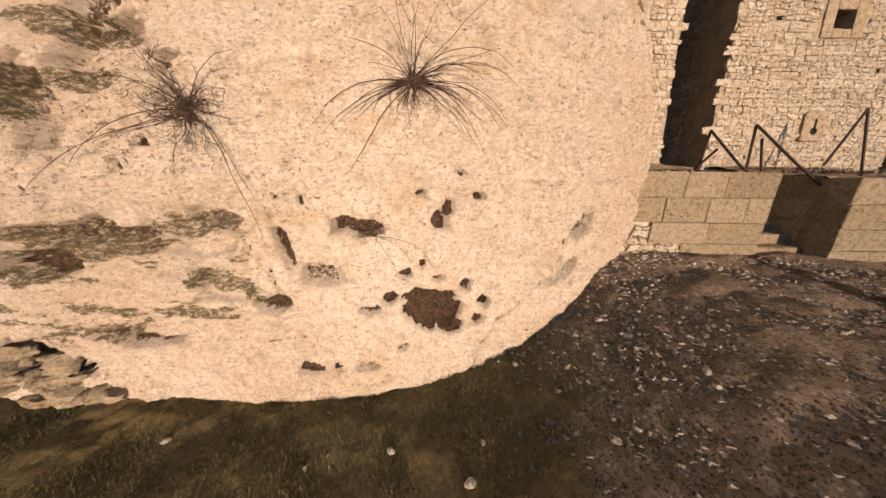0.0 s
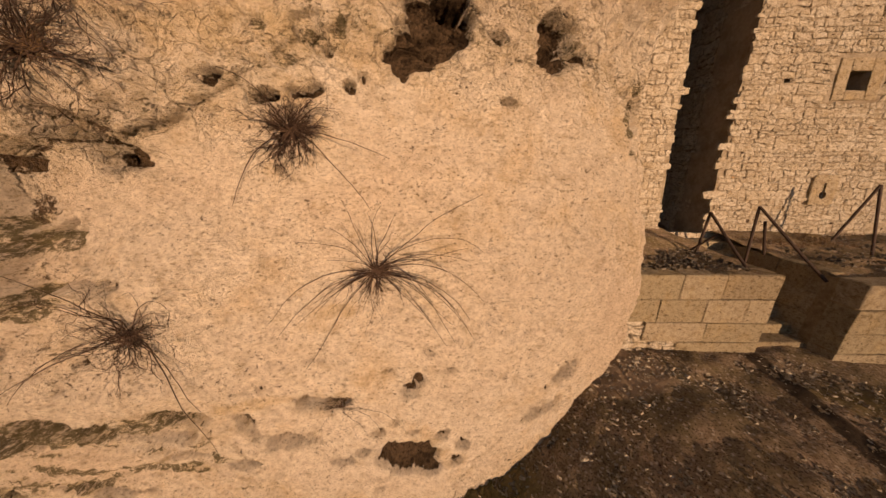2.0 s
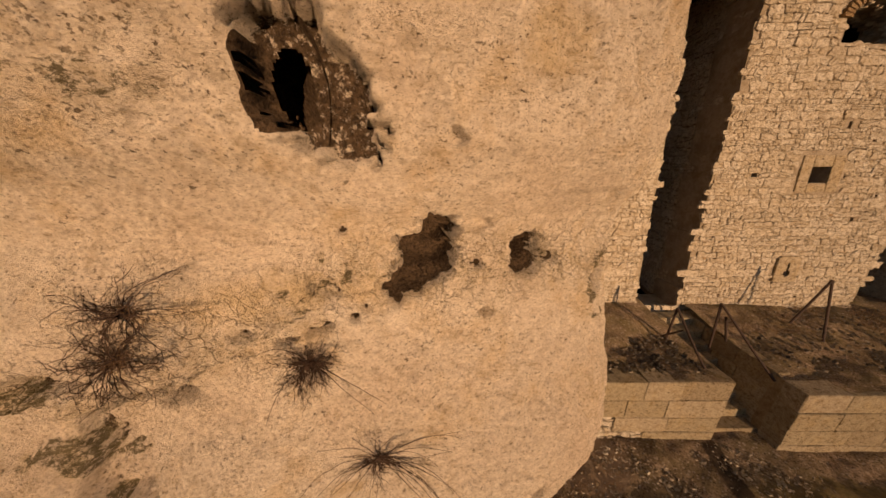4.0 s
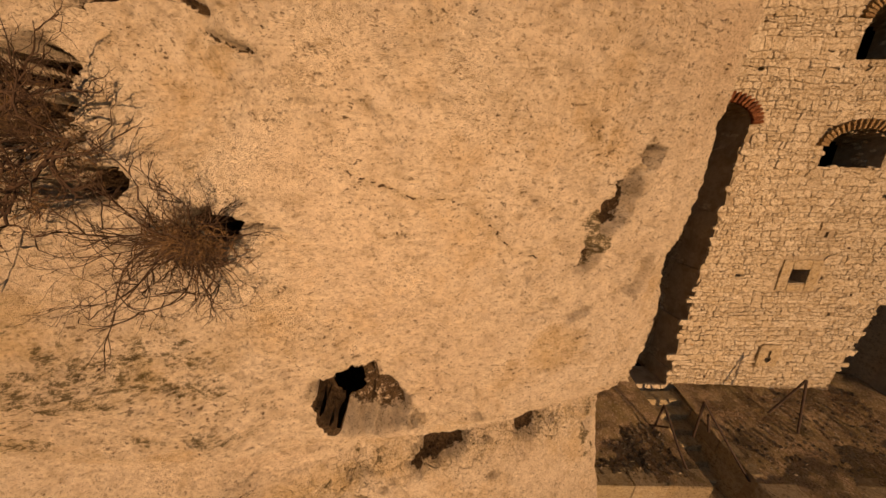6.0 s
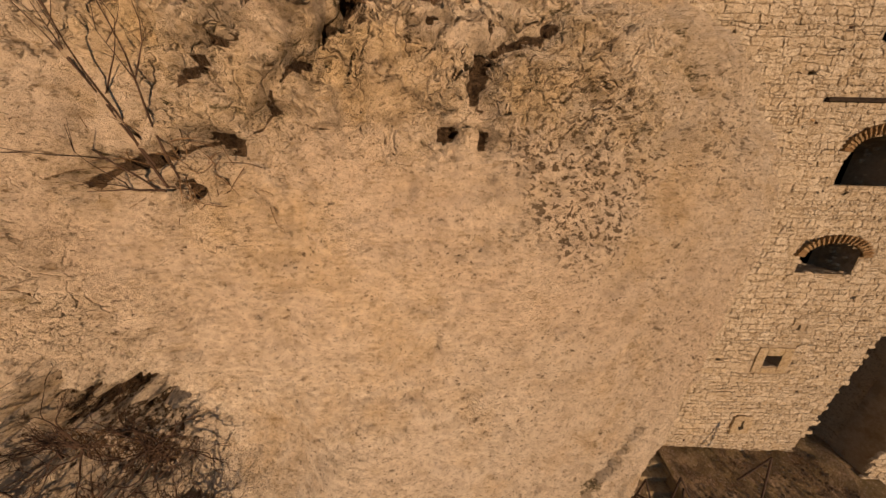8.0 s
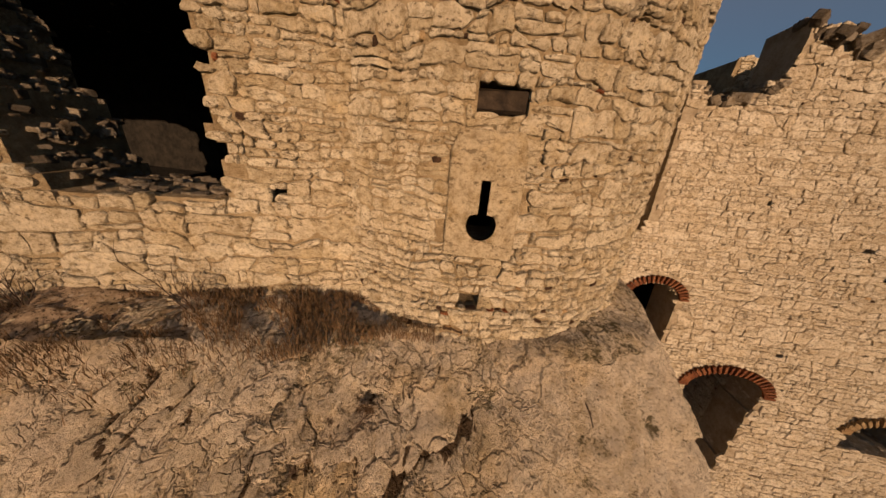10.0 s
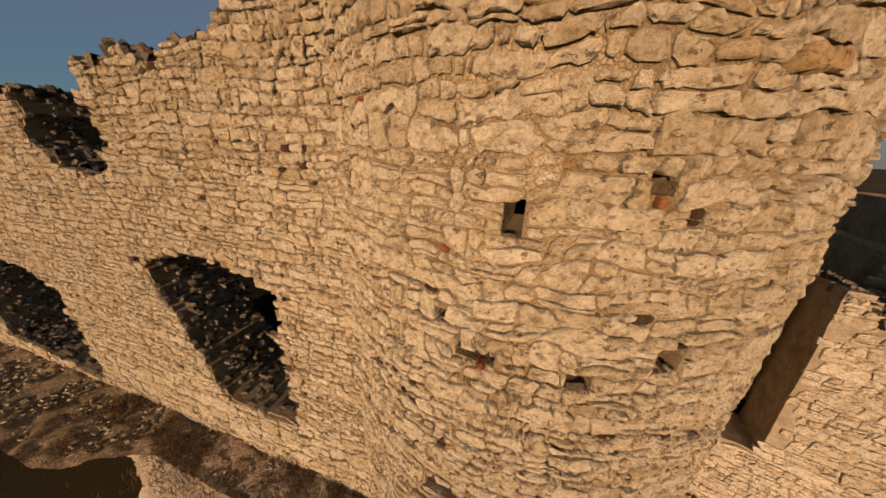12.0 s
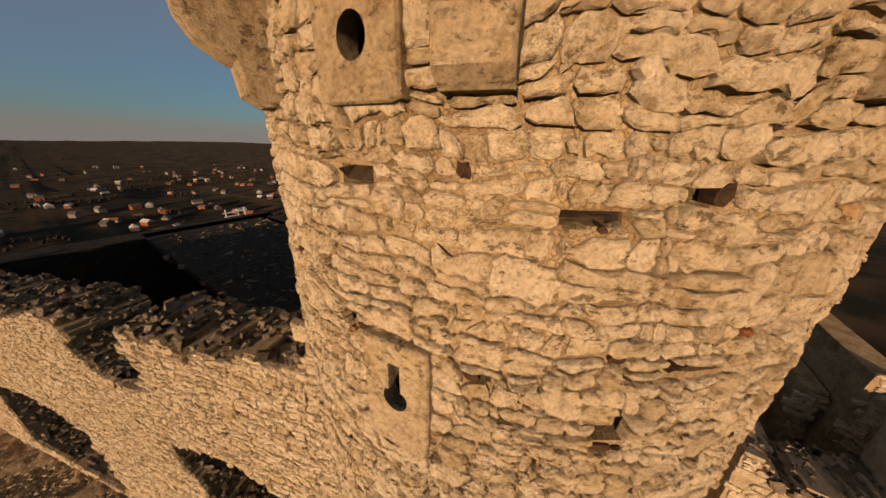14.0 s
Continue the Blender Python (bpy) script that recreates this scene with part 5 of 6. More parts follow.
def arch_bricks(parent, lo_u, hi_u, spring, rise, count, material, deep=0.26, place=facade_place, w0=0.0, w1=math.pi):
    """Bricks on edge round an arch, each an object."""
    cu, ru = (lo_u + hi_u) / 2, (hi_u - lo_u) / 2
    me = mesh_of(BLOCK[0][0], BLOCK[0][1], "brick")
    me.materials.append(material)
    for i in range(count):
        w = w0 + (w1 - w0) * (i + 0.5) / count
        u, v = cu + (ru + deep / 2) * math.cos(w), spring + (rise + deep / 2) * math.sin(w)
        p, along, out = place(u, v)
        ray = math.atan2(math.sin(w) * (ru + deep), math.cos(w) * (rise + deep))
        basis = Matrix((along, -out, Vector((0, 0, 1)))).transposed().to_4x4()
        ob = new("brick", me)
        ob.parent = parent
        ob.matrix_parent_inverse = Matrix.Translation(-parent.location)
        wide = math.pi * (ru + rise) / 2 / count * (w1 - w0) / math.pi
        ob.matrix_basis = Matrix.Translation(p) @ basis @ Matrix.Rotation(-w, 4, "Y") @ Matrix.Diagonal((deep, 0.06, wide * 0.98, 1))


def build_facade():
    t = thing("castle_building", (7, 6.4, F_LOW), "tall ruined limestone building with arched and square windows", "building", "structure")
    wall_core("wall_core", t, facade_place, FX0, FX1, F_LOW, 16.0, 0.07, 0.8, facade_open, M_MORTAR_PALE, "", 0.008)
    rng = random.Random(44)

    def covered(u, v):
        if facade_open(u, v) or 8.16 < u < 9.2 and 5.6 < v < 6.46 or 8.32 < u < 8.9 and 3.5 < v < 4.16:
            return True
        return any(v > spring - 0.02 and 1 > ((u - cu) / (ru + 0.18)) ** 2 + ((v - spring) / (rise + 0.18)) ** 2 for cu, ru, spring, rise in ((8.92, 0.66, 8.93, 0.33), (8.9, 0.62, 11.2, 0.34), (5.86, 0.70, 9.35, 0.42), (3.95, 0.45, 11.2, 0.3)))

    stones = lay(FX0, FX1 + 0.4, F_LOW, 16.0, rng, 0.08, 0.22, (1.0, 2.4), 0.012, 0.2, 0.35, (), 0.03)
    masonry(t, facade_place, stones, covered, M_FACADE, (7.5, 6.9, 5.0), rng, ((0.004, M_OCHRE), (0.05, M_VOID)), 0.010, 0.010, fine=0.07)
    for box in ((8.1, 9.8, 8.4, 9.4), (8.1, 9.8, 10.4, 11.7), (7.5, 9.7, 13.0, 15.1), (3.3, 4.6, 9.8, 11.6)):
        ragged_edge(t, facade_place, facade_open, *box, 0.7, 90, rng, 0.12, M_FACADE)
    # the deep slot's side wall
    side_place = lambda u, v: (Vector((6.29 + 0.05 * (v - 3), 7.58 + u, v)), Vector((0, 1, 0)), Vector((-1, 0, 0)))  # noqa: E731
    wall_core("slot_side", t, side_place, 0, 3.7, 2.6, 10.0, 0.12, 0.3, lambda u, v: False, M_MORTAR)
    masonry(t, side_place, lay(0, 3.7, 2.7, 10.0, rng, 0.1, 0.26, (1.0, 2.4)), lambda u, v: False, M_FACADE, (6.6, 7.6, 4), rng, (), 0.016, 0.012, single=40, fine=0.09)
    # square window surround and keyhole slab
    bm = bmesh.new()
    for lo_u, hi_u, lo_v, hi_v in ((8.22, 8.46, 5.64, 6.42), (8.88, 9.14, 5.64, 6.42), (8.46, 8.88, 6.18, 6.42), (8.46, 8.88, 5.64, 5.81)):
        box_bm(bm, (lo_u + 0.004, -0.02, lo_v + 0.004), (hi_u - 0.004, 0.3, hi_v - 0.004), 0.008)
    for v in bm.verts:
        v.co.y += facade_place(0, v.co.z)[0].y
    part("window_surround", bm, M_SLAB, t, "dressed stone window surround")
    link("loophole_slab", slab_mesh(facade_place, 8.61, 0.27, 3.51, 4.15, 3.73, 0.08, 0.26, 0.05), M_SLAB, t, "dressed slab with keyhole loop")
    arch_bricks(t, 8.26, 9.58, 8.93, 0.33, 20, M_OCHRE, 0.2)
    arch_bricks(t, 8.28, 9.52, 11.2, 0.34, 22, M_OCHRE, 0.22)
    arch_bricks(t, 5.16, 6.56, 9.35, 0.42, 24, M_BRICK, 0.2)
    arch_bricks(t, 3.5, 4.4, 11.2, 0.3, 20, M_BRICK, 0.16)
    arch_bricks(t, 2.92, 3.2, 11.05, 0.14, 9, M_OCHRE, 0.1)
    bm = bmesh.new()
    box_bm(bm, (7.33, 7.46, 12.1), (8.55, 7.7, 12.18), 0.01)
    part("timber_lintel", bm, M_TIMBER, t, "dark weathered timber lintel")
    # added rear and end walls and inner floor, near-black to shade the windows
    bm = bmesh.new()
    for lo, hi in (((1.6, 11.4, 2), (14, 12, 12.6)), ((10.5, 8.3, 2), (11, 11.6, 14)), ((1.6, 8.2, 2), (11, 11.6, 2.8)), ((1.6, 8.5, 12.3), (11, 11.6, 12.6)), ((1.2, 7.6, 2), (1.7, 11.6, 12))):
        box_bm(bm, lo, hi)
    part("rear_wall", bm, M_INSIDE_SHADE, t, "added near-black rear and end walls, shade in their colour")
    # upper storey set back beside the tower, with a square window in it
    bm = bmesh.new()
    for lo, hi in (((1.2, 11.6, 12.2), (3.52, 12.2, 14.2)), ((3.46, 8.36, 11.8), (3.95, 9.2, 14.75)), ((3.46, 9.2, 11.8), (3.95, 9.7, 13.6)), ((3.46, 9.2, 14.05), (3.95, 9.7, 14.75)), ((3.46, 9.7, 11.8), (3.95, 11.6, 14.75))):
        box_bm(bm, lo, hi, 0.015)
    part("set_back_wall", bm, M_FACADE, t, "set-back wall between tower and building")


build_facade()


# ---- next building, terrace, retaining walls, stairs ----
def build_right_block():
    t = thing("projecting_building", (13.5, 6.1, 2), "projecting rubble limestone building beyond the terrace", "building", "structure")

    def front_place(u, v):
        return Vector((u, 6.1 + 0.06 * (v - 3), v)), Vector((1, 0, 0)), Vector((0, -1, 0))

    wall_core("wall_core", t, front_place, 11.9, 20.0, 1.5, 11.0, 0.2, 0.8, lambda u, v: False, M_MORTAR_PALE)
    bm = bmesh.new()
    box_bm(bm, (11.95, 6.3, 1.5), (12.9, 12, 10.8), 0.02)
    part("side_wall", bm, M_FACADE, t)
    rng = random.Random(5)
    stones = lay(11.9, 15.0, 2.0, 9.0, rng, 0.1, 0.26, (1.1, 2.4), 0.01, 0.35, 0.3)
    masonry(t, front_place, stones, lambda u, v: False, M_FACADE, (12.5, 6.1, 4), rng, (), 0.016, 0.012, single=60, fine=0.09)


build_right_block()


def ashlar_wall(name, u0, u1, y, low, heights, seed, label, ragged=0.0):
    """A retaining wall of dressed blocks, each an object, before a plain core; ragged: how far rubble takes the place of blocks low at its near end."""
    high = low + sum(heights)
    t = thing(name, ((u0 + u1) / 2, y, low), label, "wall", "structure")
    bm = bmesh.new()
    box_bm(bm, (u0 + 0.01, y + 0.02, low - 0.6), (u1 - 0.01, y + 0.45, high - 0.03))
    part("wall_core", bm, M_MORTAR, t)
    rng = random.Random(seed)
    z = low
    for c, h in enumerate(heights):
        u = u0 + (ragged * (1 - 0.5 * c) if c < 2 else 0)
        while u < u1 - 0.05:
            w = min(rng.uniform(0.62, 1.15), u1 - u)
            if u1 - u - w < 0.35:
                w = u1 - u
            bm = bmesh.new()
            d = rng.uniform(0.0, 0.016)
            box_bm(bm, (u + 0.004, y - 0.03 - d, z + 0.004), (u + w - 0.004, y + 0.30, z + h - 0.004), 0.014)
            for v in bm.verts:
                v.co += Vector((rng.gauss(0, 0.003), rng.gauss(0, 0.003), rng.gauss(0, 0.003)))
            part("block", bm, M_ASHLAR, t)
            u += w
        z += h
    if ragged:
        place = lambda a, b: (Vector((a, y, b)), Vector((1, 0, 0)), Vector((0, -1, 0)))  # noqa: E731
        beds = lay(u0, u0 + ragged, low - 0.1, low + heights[0] + heights[1], rng, 0.05, 0.14, (1.0, 2.4), 0.0, 0.3, 0.3)
        masonry(t, place, beds, lambda a, b: a > u0 + ragged * (1.0 if b < low + heights[0] else 0.5), M_FACADE, (u0, y, low), rng, (), 0.03, 0.012, single=60, name="rubble_stone", fine=0.06)
    return t


ashlar_wall("retaining_wall", 2.9, 5.37, 4.40, 1.40, (0.22, 0.36, 0.41, 0.41), 2, "coursed sandstone retaining wall beside the stairs", 1.15)
ashlar_wall("retaining_wall", 6.34, 12.0, 4.20, 1.38, (0.2, 0.36, 0.40, 0.40), 3, "coursed sandstone retaining wall beyond the stairs")


def build_terrace():
    me_parts = []
    for x0, x1, y0 in ((2.5, 5.36, 4.78), (6.36, 12.2, 4.58)):
        xs, ys = np.arange(x0, x1 + 0.05, 0.08), np.arange(y0 - 0.36, 7.3, 0.08)
        X, Y = np.meshgrid(xs, ys, indexing="ij")
        Z = 2.79 + 0.05 * fbm(X * 2, Y * 2, 4) + 0.15 * sstep(5.0, 6.8, Y) - 0.02 * (X - 5)
        me_parts.append((np.stack([X, Y, Z], -1), X.shape))
    verts, faces, base = [], [], 0
    for v, (a, b) in me_parts:
        i = (np.arange(a - 1)[:, None] * b + np.arange(b - 1)).ravel() + base
        faces.append(np.stack([i, i + b, i + b + 1, i + 1], -1))
        verts.append(v.reshape(-1, 3))
        base += a * b
    me = mesh_np(np.concatenate(verts), np.concatenate(faces), "terrace")
    attribute(me, "gravel", np.full(len(me.vertices), 0.6))
    tagged(link("terrace", me, M_GROUND), "bare brown earth terrace above the retaining wall", "ground", kind="structure")


build_terrace()


def build_stairs():
    t = thing("stone_stairs", (5.87, 4.4, 1.4), "worn stone stairs cut through the retaining wall", "stairs", "structure")
    for n in range(8):
        bm = bmesh.new()
        z = 1.36 + 0.175 * (n + 1)
        box_bm(bm, (5.36, 4.5 + 0.26 * n, z - 0.5), (6.36, 4.5 + 0.26 * (n + 1.15), z), 0.015)
        part("step", bm, M_ASHLAR, t)
    rng = random.Random(9)
    for x0, x1 in ((5.15, 5.36), (6.36, 6.6)):
        bm = bmesh.new()
        box_bm(bm, (x0 + 0.02, 4.62, 1.2), (x1 - 0.02, 6.8, 2.74))
        part("cheek_wall", bm, M_MORTAR, t)
        for c in range(4):
            y = 4.62
            while y < 6.78:
                w = min(rng.uniform(0.5, 0.9), 6.8 - y)
                bm = bmesh.new()
                d = rng.uniform(0, 0.012)
                box_bm(bm, (x0 - d, y + 0.006, 1.2 + c * 0.39 + 0.006), (x1 + d, y + w - 0.006, 1.2 + (c + 1) * 0.39 - 0.006), 0.012)
                part("block", bm, M_ASHLAR, t)
                y += w


build_stairs()


def handrail(points, label):
    t = thing("handrail", points[0][0], label, "handrail")
    for n, run in enumerate(points):
        link("rail" if n == 0 else "post", tubes_mesh([(run, [0.022] * len(run), 8)], "rail"), M_IRON, t)
    return t


handrail([[(5.07, 5.5, 3.55), (5.08, 4.9, 3.0), (5.12, 4.6, 2.72)], [(5.07, 5.5, 3.55), (5.03, 5.5, 2.8)], [(5.06, 5.25, 3.2), (5.0, 5.6, 2.8)]], "rusty iron stair handrail")
handrail([[(5.9, 5.5, 3.66), (6.2, 4.9, 2.93), (6.34, 4.6, 2.6)], [(5.9, 5.5, 3.66), (6.0, 5.5, 2.6)], [(5.98, 5.4, 3.4), (6.3, 5.5, 2.75)]], "rusty iron stair handrail with a leaning post")
handrail([[(8.3, 5.8, 4.02), (7.95, 5.85, 2.95)], [(8.3, 5.8, 4.02), (8.3, 5.5, 2.75)]], "rusty iron post with a leaning brace")


# ---- plants ----
def rock_face(x, z):
    """A place on the cliff's face."""
    a, b = np.array([float(x)]), np.array([float(z)])
    return Vector((x, float(front(a, b)[0] + min(rock_depth(a, b)[0][0], 0.08)), z))


def twig_path(rng, start, way, length, sag, wiggle, steps=7):
    pts, p, d = [start], start.copy(), way.normalized()
    for n in range(steps):
        d = (d + Vector((rng.gauss(0, wiggle), rng.gauss(0, wiggle), rng.gauss(0, wiggle) - sag))).normalized()
        p = p + d * (length / steps)
        pts.append(p.copy())
    return pts


def grow(rng, tubes, start, way, length, radius, levels, sag, wiggle, children):
    """A branch with its side branches, added to tubes."""
    steps = 8 if levels > 1 else 5
    path = twig_path(rng, start, way, length, sag, wiggle, steps)
    tubes.append((path, [radius * (1 - 0.7 * i / steps) for i in range(steps + 1)], 4 if levels > 1 else 3))
    if levels > 0:
        for _ in range(children):
            k = rng.randrange(2, steps + 1)
            d = (path[k] - path[k - 1]).normalized()
            turn = Vector((rng.gauss(0, 1), rng.gauss(0, 0.7), rng.gauss(0, 1)))
            d = (d + turn.normalized() * rng.uniform(0.5, 1.0)).normalized()
            grow(rng, tubes, path[k], d, length * rng.uniform(0.35, 0.65), radius * 0.6, levels - 1, sag, wiggle, children)


def bush(root, size, count, seed, label, sag=0.10, up=0.2, longs=0, thick=0.005, levels=1, out=0.35, spread=1.0, tuft=40, lean=0.0, children=3, wiggle=0.2):
    """A bare bush on the rock: a woody stool of branches, long trailing shoots and a tuft of dead grass at its foot."""
    rng = random.Random(seed)
    t = thing("bush", root, label, "bush", group="bushes on the cliff")
    tubes = []
    for n in range(count):
        w = rng.uniform(0, 2 * math.pi)
        way = Vector((math.cos(w) * spread + lean, -abs(rng.gauss(out, 0.2)), math.sin(w) * 0.9 + up))
        foot = root + Vector((rng.gauss(0, 0.03), -0.01, rng.gauss(0, 0.03))) * (size / 0.4)
        grow(rng, tubes, foot, way, size * rng.choice((0.5, 0.7, 0.8, 1.0, 1.25)) * rng.uniform(0.8, 1.1), thick * rng.uniform(0.5, 1.1), levels, sag, wiggle, children)
    if root.z < 12.1:
        # the twigs keep close to the face
        flat = [p for path, _, _ in tubes for p in path]
        face = front(np.array([p.x for p in flat]), np.array([p.z for p in flat]))
        for p, f in zip(flat, face):
            p.y = min(max(p.y, f - 0.16 - 0.25 * size), f - 0.004)
    tagged(link("branchwork", tubes_mesh(tubes, "branchwork"), M_TWIG, t), kind="stuff")
    for n in range(longs):
        w = rng.uniform(-0.9, math.pi + 0.9)
        path = twig_path(rng, root.copy(), Vector((math.cos(w) * 1.3, -0.3, math.sin(w) + 0.25)), size * rng.uniform(1.5, 4.2), rng.uniform(0.035, 0.12), 0.07, 14)
        path = [Vector((p.x, min(p.y, rock_face(p.x, p.z).y - 0.015), p.z)) for p in path]
        link("shoot", tubes_mesh([(path, [thick * 0.95 * (1 - 0.6 * i / 14) for i in range(15)], 4)], "shoot"), M_TWIG, t)
    grass = []
    for n in range(tuft):
        way = Vector((rng.gauss(0, 0.6), -abs(rng.gauss(0.4, 0.3)), rng.gauss(0.2, 0.6)))
        foot = root + Vector((rng.gauss(0, 0.10), -0.01, rng.gauss(0, 0.06))) * (size / 0.4)
        grass.append((twig_path(rng, foot, way, size * rng.uniform(0.12, 0.35), 0.15, 0.2, 3), [0.0022, 0.002, 0.0015, 0.0008], 3))
    if grass:
        tagged(link("dead_grass", tubes_mesh(grass, "dead_grass"), M_DRY, t, "tuft of dead brown grass"), kind="stuff")
    return t


bush(rock_face(-0.28, 3.52), 0.27, 46, 1, "bare spreading bush with long arching twigs on pale rock", 0.09, 0.15, 34, 0.0042, 2, 0.25, children=2, wiggle=0.2)
bush(rock_face(-1.95, 3.20), 0.34, 46, 2, "dense bare bush rooted in the pale rock face", 0.03, 0.05, 8, 0.0045, 2, 0.25, children=3, wiggle=0.3)
bush(rock_face(-0.88, 4.62), 0.27, 130, 3, "dense reddish bare bush below a rock hollow", 0.06, -0.05, 4, 0.005, 2, 0.25, children=3, wiggle=0.22)
bush(rock_face(-0.70, 2.14), 0.2, 34, 4, "small dry bush growing from a rock slot", 0.18, 0.2, 3, 0.003, 1, 0.5, tuft=90, children=2)
bush(rock_face(-1.12, 8.30) - Vector((0, 0.04, 0)), 0.44, 46, 5, "dark bare bush growing out of a rock hollow", -0.03, 0.35, 0, 0.006, 3, 0.12, tuft=700, lean=0.2, children=3, wiggle=0.22)
for n, (x, z, k, c) in enumerate(((-1.95, 8.55, 0.48, 20), (-2.45, 8.75, 0.55, 20), (-2.2, 9.05, 0.42, 15), (-2.75, 9.1, 0.5, 16), (-3.3, 8.7, 0.6, 16), (-2.6, 8.3, 0.45, 16), (-1.75, 8.75, 0.34, 12))):
    bush(rock_face(x, z), k, c, 20 + n, "tall bare thicket in the rock gully", -0.04, 0.4, 0, 0.009, 3, 0.2, tuft=120, children=3, wiggle=0.22)
bush(rock_face(-2.12, 5.02), 0.34, 40, 10, "tangled bare bush beside the rock overhang", 0.0, 0.25, 0, 0.006, 3, 0.4, tuft=160, children=3)
bush(rock_face(-2.0, 5.38), 0.30, 34, 11, "tangled bare bush beside the rock overhang", 0.0, 0.3, 0, 0.006, 3, 0.4, tuft=100, children=3)
bush(rock_face(-1.12, 11.05), 0.55, 5, 12, "thin young shoots with dead grass in a rock crack", -0.03, 0.8, 0, 0.006, 2, 0.25, 0.7, tuft=110, lean=-0.5, children=2, wiggle=0.08)
bush(rock_face(-0.2, 11.96), 0.12, 30, 13, "low dead tuft on the broken rock top", 0.1, 0.3, 0, 0.0025, 1, 0.5, tuft=160)
bush(rock_face(-0.5, 11.84), 0.10, 20, 14, "low dead tuft on the broken rock top", 0.1, 0.3, 0, 0.0025, 1, 0.5, tuft=100)
bush(Vector((-1.75, 3.52, 12.3)), 0.5, 6, 15, "thin bare sapling at the foot of the wall", -0.04, 1.4, 0, 0.006, 2, 0.1, 0.5, tuft=60, children=3, wiggle=0.1)
bush(Vector((-2.9, 3.2, 12.3)), 0.45, 8, 16, "thin bare sapling at the foot of the wall", -0.04, 1.2, 0, 0.006, 2, 0.2, 0.6, tuft=60, children=3, wiggle=0.1)
bush(Vector((-5.2, 2.25, 12.0)), 0.34, 40, 17, "rust-brown dome of dead scrub on the ledge", 0.03, 0.6, 0, 0.006, 3, 0.5, tuft=900)
bush(Vector((-6.3, 1.9, 11.9)), 0.4, 40, 18, "rust-brown dome of dead scrub on the ledge", 0.03, 0.6, 0, 0.006, 3, 0.5, tuft=900)


def blades(name, places, material, label, category, tall, seed, kind="stuff"):
    """Many blades, each a bent two-triangle strip."""
    rng = np.random.RandomState(seed)
    p = np.array(places)
    n = len(p)
    w = rng.rand(n) * 2 * math.pi
    h = tall * (0.45 + 0.8 * rng.rand(n))
    dx, dy = np.cos(w), np.sin(w)
    wide = 0.0015 + 0.002 * rng.rand(n)
    tip = p + np.stack([dx * h * 0.6, dy * h * 0.6, h], 1)
    mid = p + np.stack([dx * h * 0.18, dy * h * 0.18, h * 0.6], 1)
    side = np.stack([-dy * wide, dx * wide, 0 * w], 1)
    v = np.stack([p - side, p + side, mid + side * 0.8, mid - side * 0.8, tip], 1).reshape(-1, 3)
    b = np.arange(n)[:, None] * 5
    f = np.concatenate([b + [0, 1, 2], b + [0, 2, 3], b + [3, 2, 4]])
    return tagged(link(name, mesh_np(v, f, name, False), material), label, category, kind=kind)


def build_grass():
    rng = np.random.RandomState(3)
    x, y = rng.uniform(-6.0, 3.2, 90000), rng.uniform(-0.2, 3.2, 90000)
    keep = (fbm(x * 1.1, y * 1.1, 4, 0.6, 2) > -0.25) & (rng.rand(len(x)) < np.clip(1.3 - 0.8 * np.maximum(0, x - 0.5), 0.02, 1))
    x, y = x[keep], y[keep]
    blades("grass", np.stack([x, y, ground_height(x, y) - 0.01], 1), M_GRASS, "short trampled green and yellow winter grass", "grass", 0.045, 4)
    # dead grass on the ledge at the wall's foot
    u = rng.uniform(-0.2, 4.6, 20000)
    back = np.abs(rng.normal(0.0, 0.34, 20000)) * (0.6 + 0.6 * sstep(0, 1.5, u)) + 0.02
    gx, gy = W0.x + WD.x * u + WN.x * back, W0.y + WD.y * u + WN.y * back
    keep = fbm(gx * 2.2, gy * 3.2, 4, 0.6, 5) > -0.02
    u, back, gx, gy = u[keep], back[keep], gx[keep], gy[keep]
    cap = 12.27 + 0.06 * sstep(-0.4, -1.1, gx) + 0.13 * (np.clip(gy - front(gx, 12.24 + 0 * gx), 0, 2) / 1.6) ** 0.77
    gz = np.maximum(cap, np.interp(u, [0, 0.5, 1.4, 4.2], [12.2, 12.26, 12.42, 12.45]) - 0.10 * back - 0.05)
    blades("ledge_grass", np.stack([gx, gy, gz], 1), M_DRY, "rust-brown dead grass on the rock ledge", "grass", 0.075, 5)
    gx = rng.uniform(-1.7, 0.25, 9000)
    gy = front(gx, 12.24 + 0 * gx) + 0.05 + 0.75 * rng.rand(9000)
    keep = (fbm(gx * 2.5, gy * 3.5, 4, 0.6, 7) > 0.12) & ((gx - TC.x) ** 2 + (gy - TC.y) ** 2 > (TR + 0.02) ** 2)
    gx, gy = gx[keep], gy[keep]
    cap = 12.29 + 0.06 * sstep(-0.4, -1.1, gx) + 0.13 * (np.clip(gy - front(gx, 12.24 + 0 * gx), 0, 2) / 1.6) ** 0.77
    blades("rock_grass", np.stack([gx, gy, cap], 1), M_DRY, "rust-brown dead grass on the rock top", "grass", 0.07, 7)
    x = rng.uniform(2.8, 11.5, 9000)
    y = rng.uniform(5.6, 6.7, 9000)
    keep = (fbm(x * 1.5, y * 1.5, 3) > 0.05) & ((x < 5.3) | (x > 6.5))
    blades("terrace_grass", np.stack([x, y, 0 * x + 2.86], 1)[keep], M_DRY, "thin dead grass on the terrace", "grass", 0.06, 6)


build_grass()


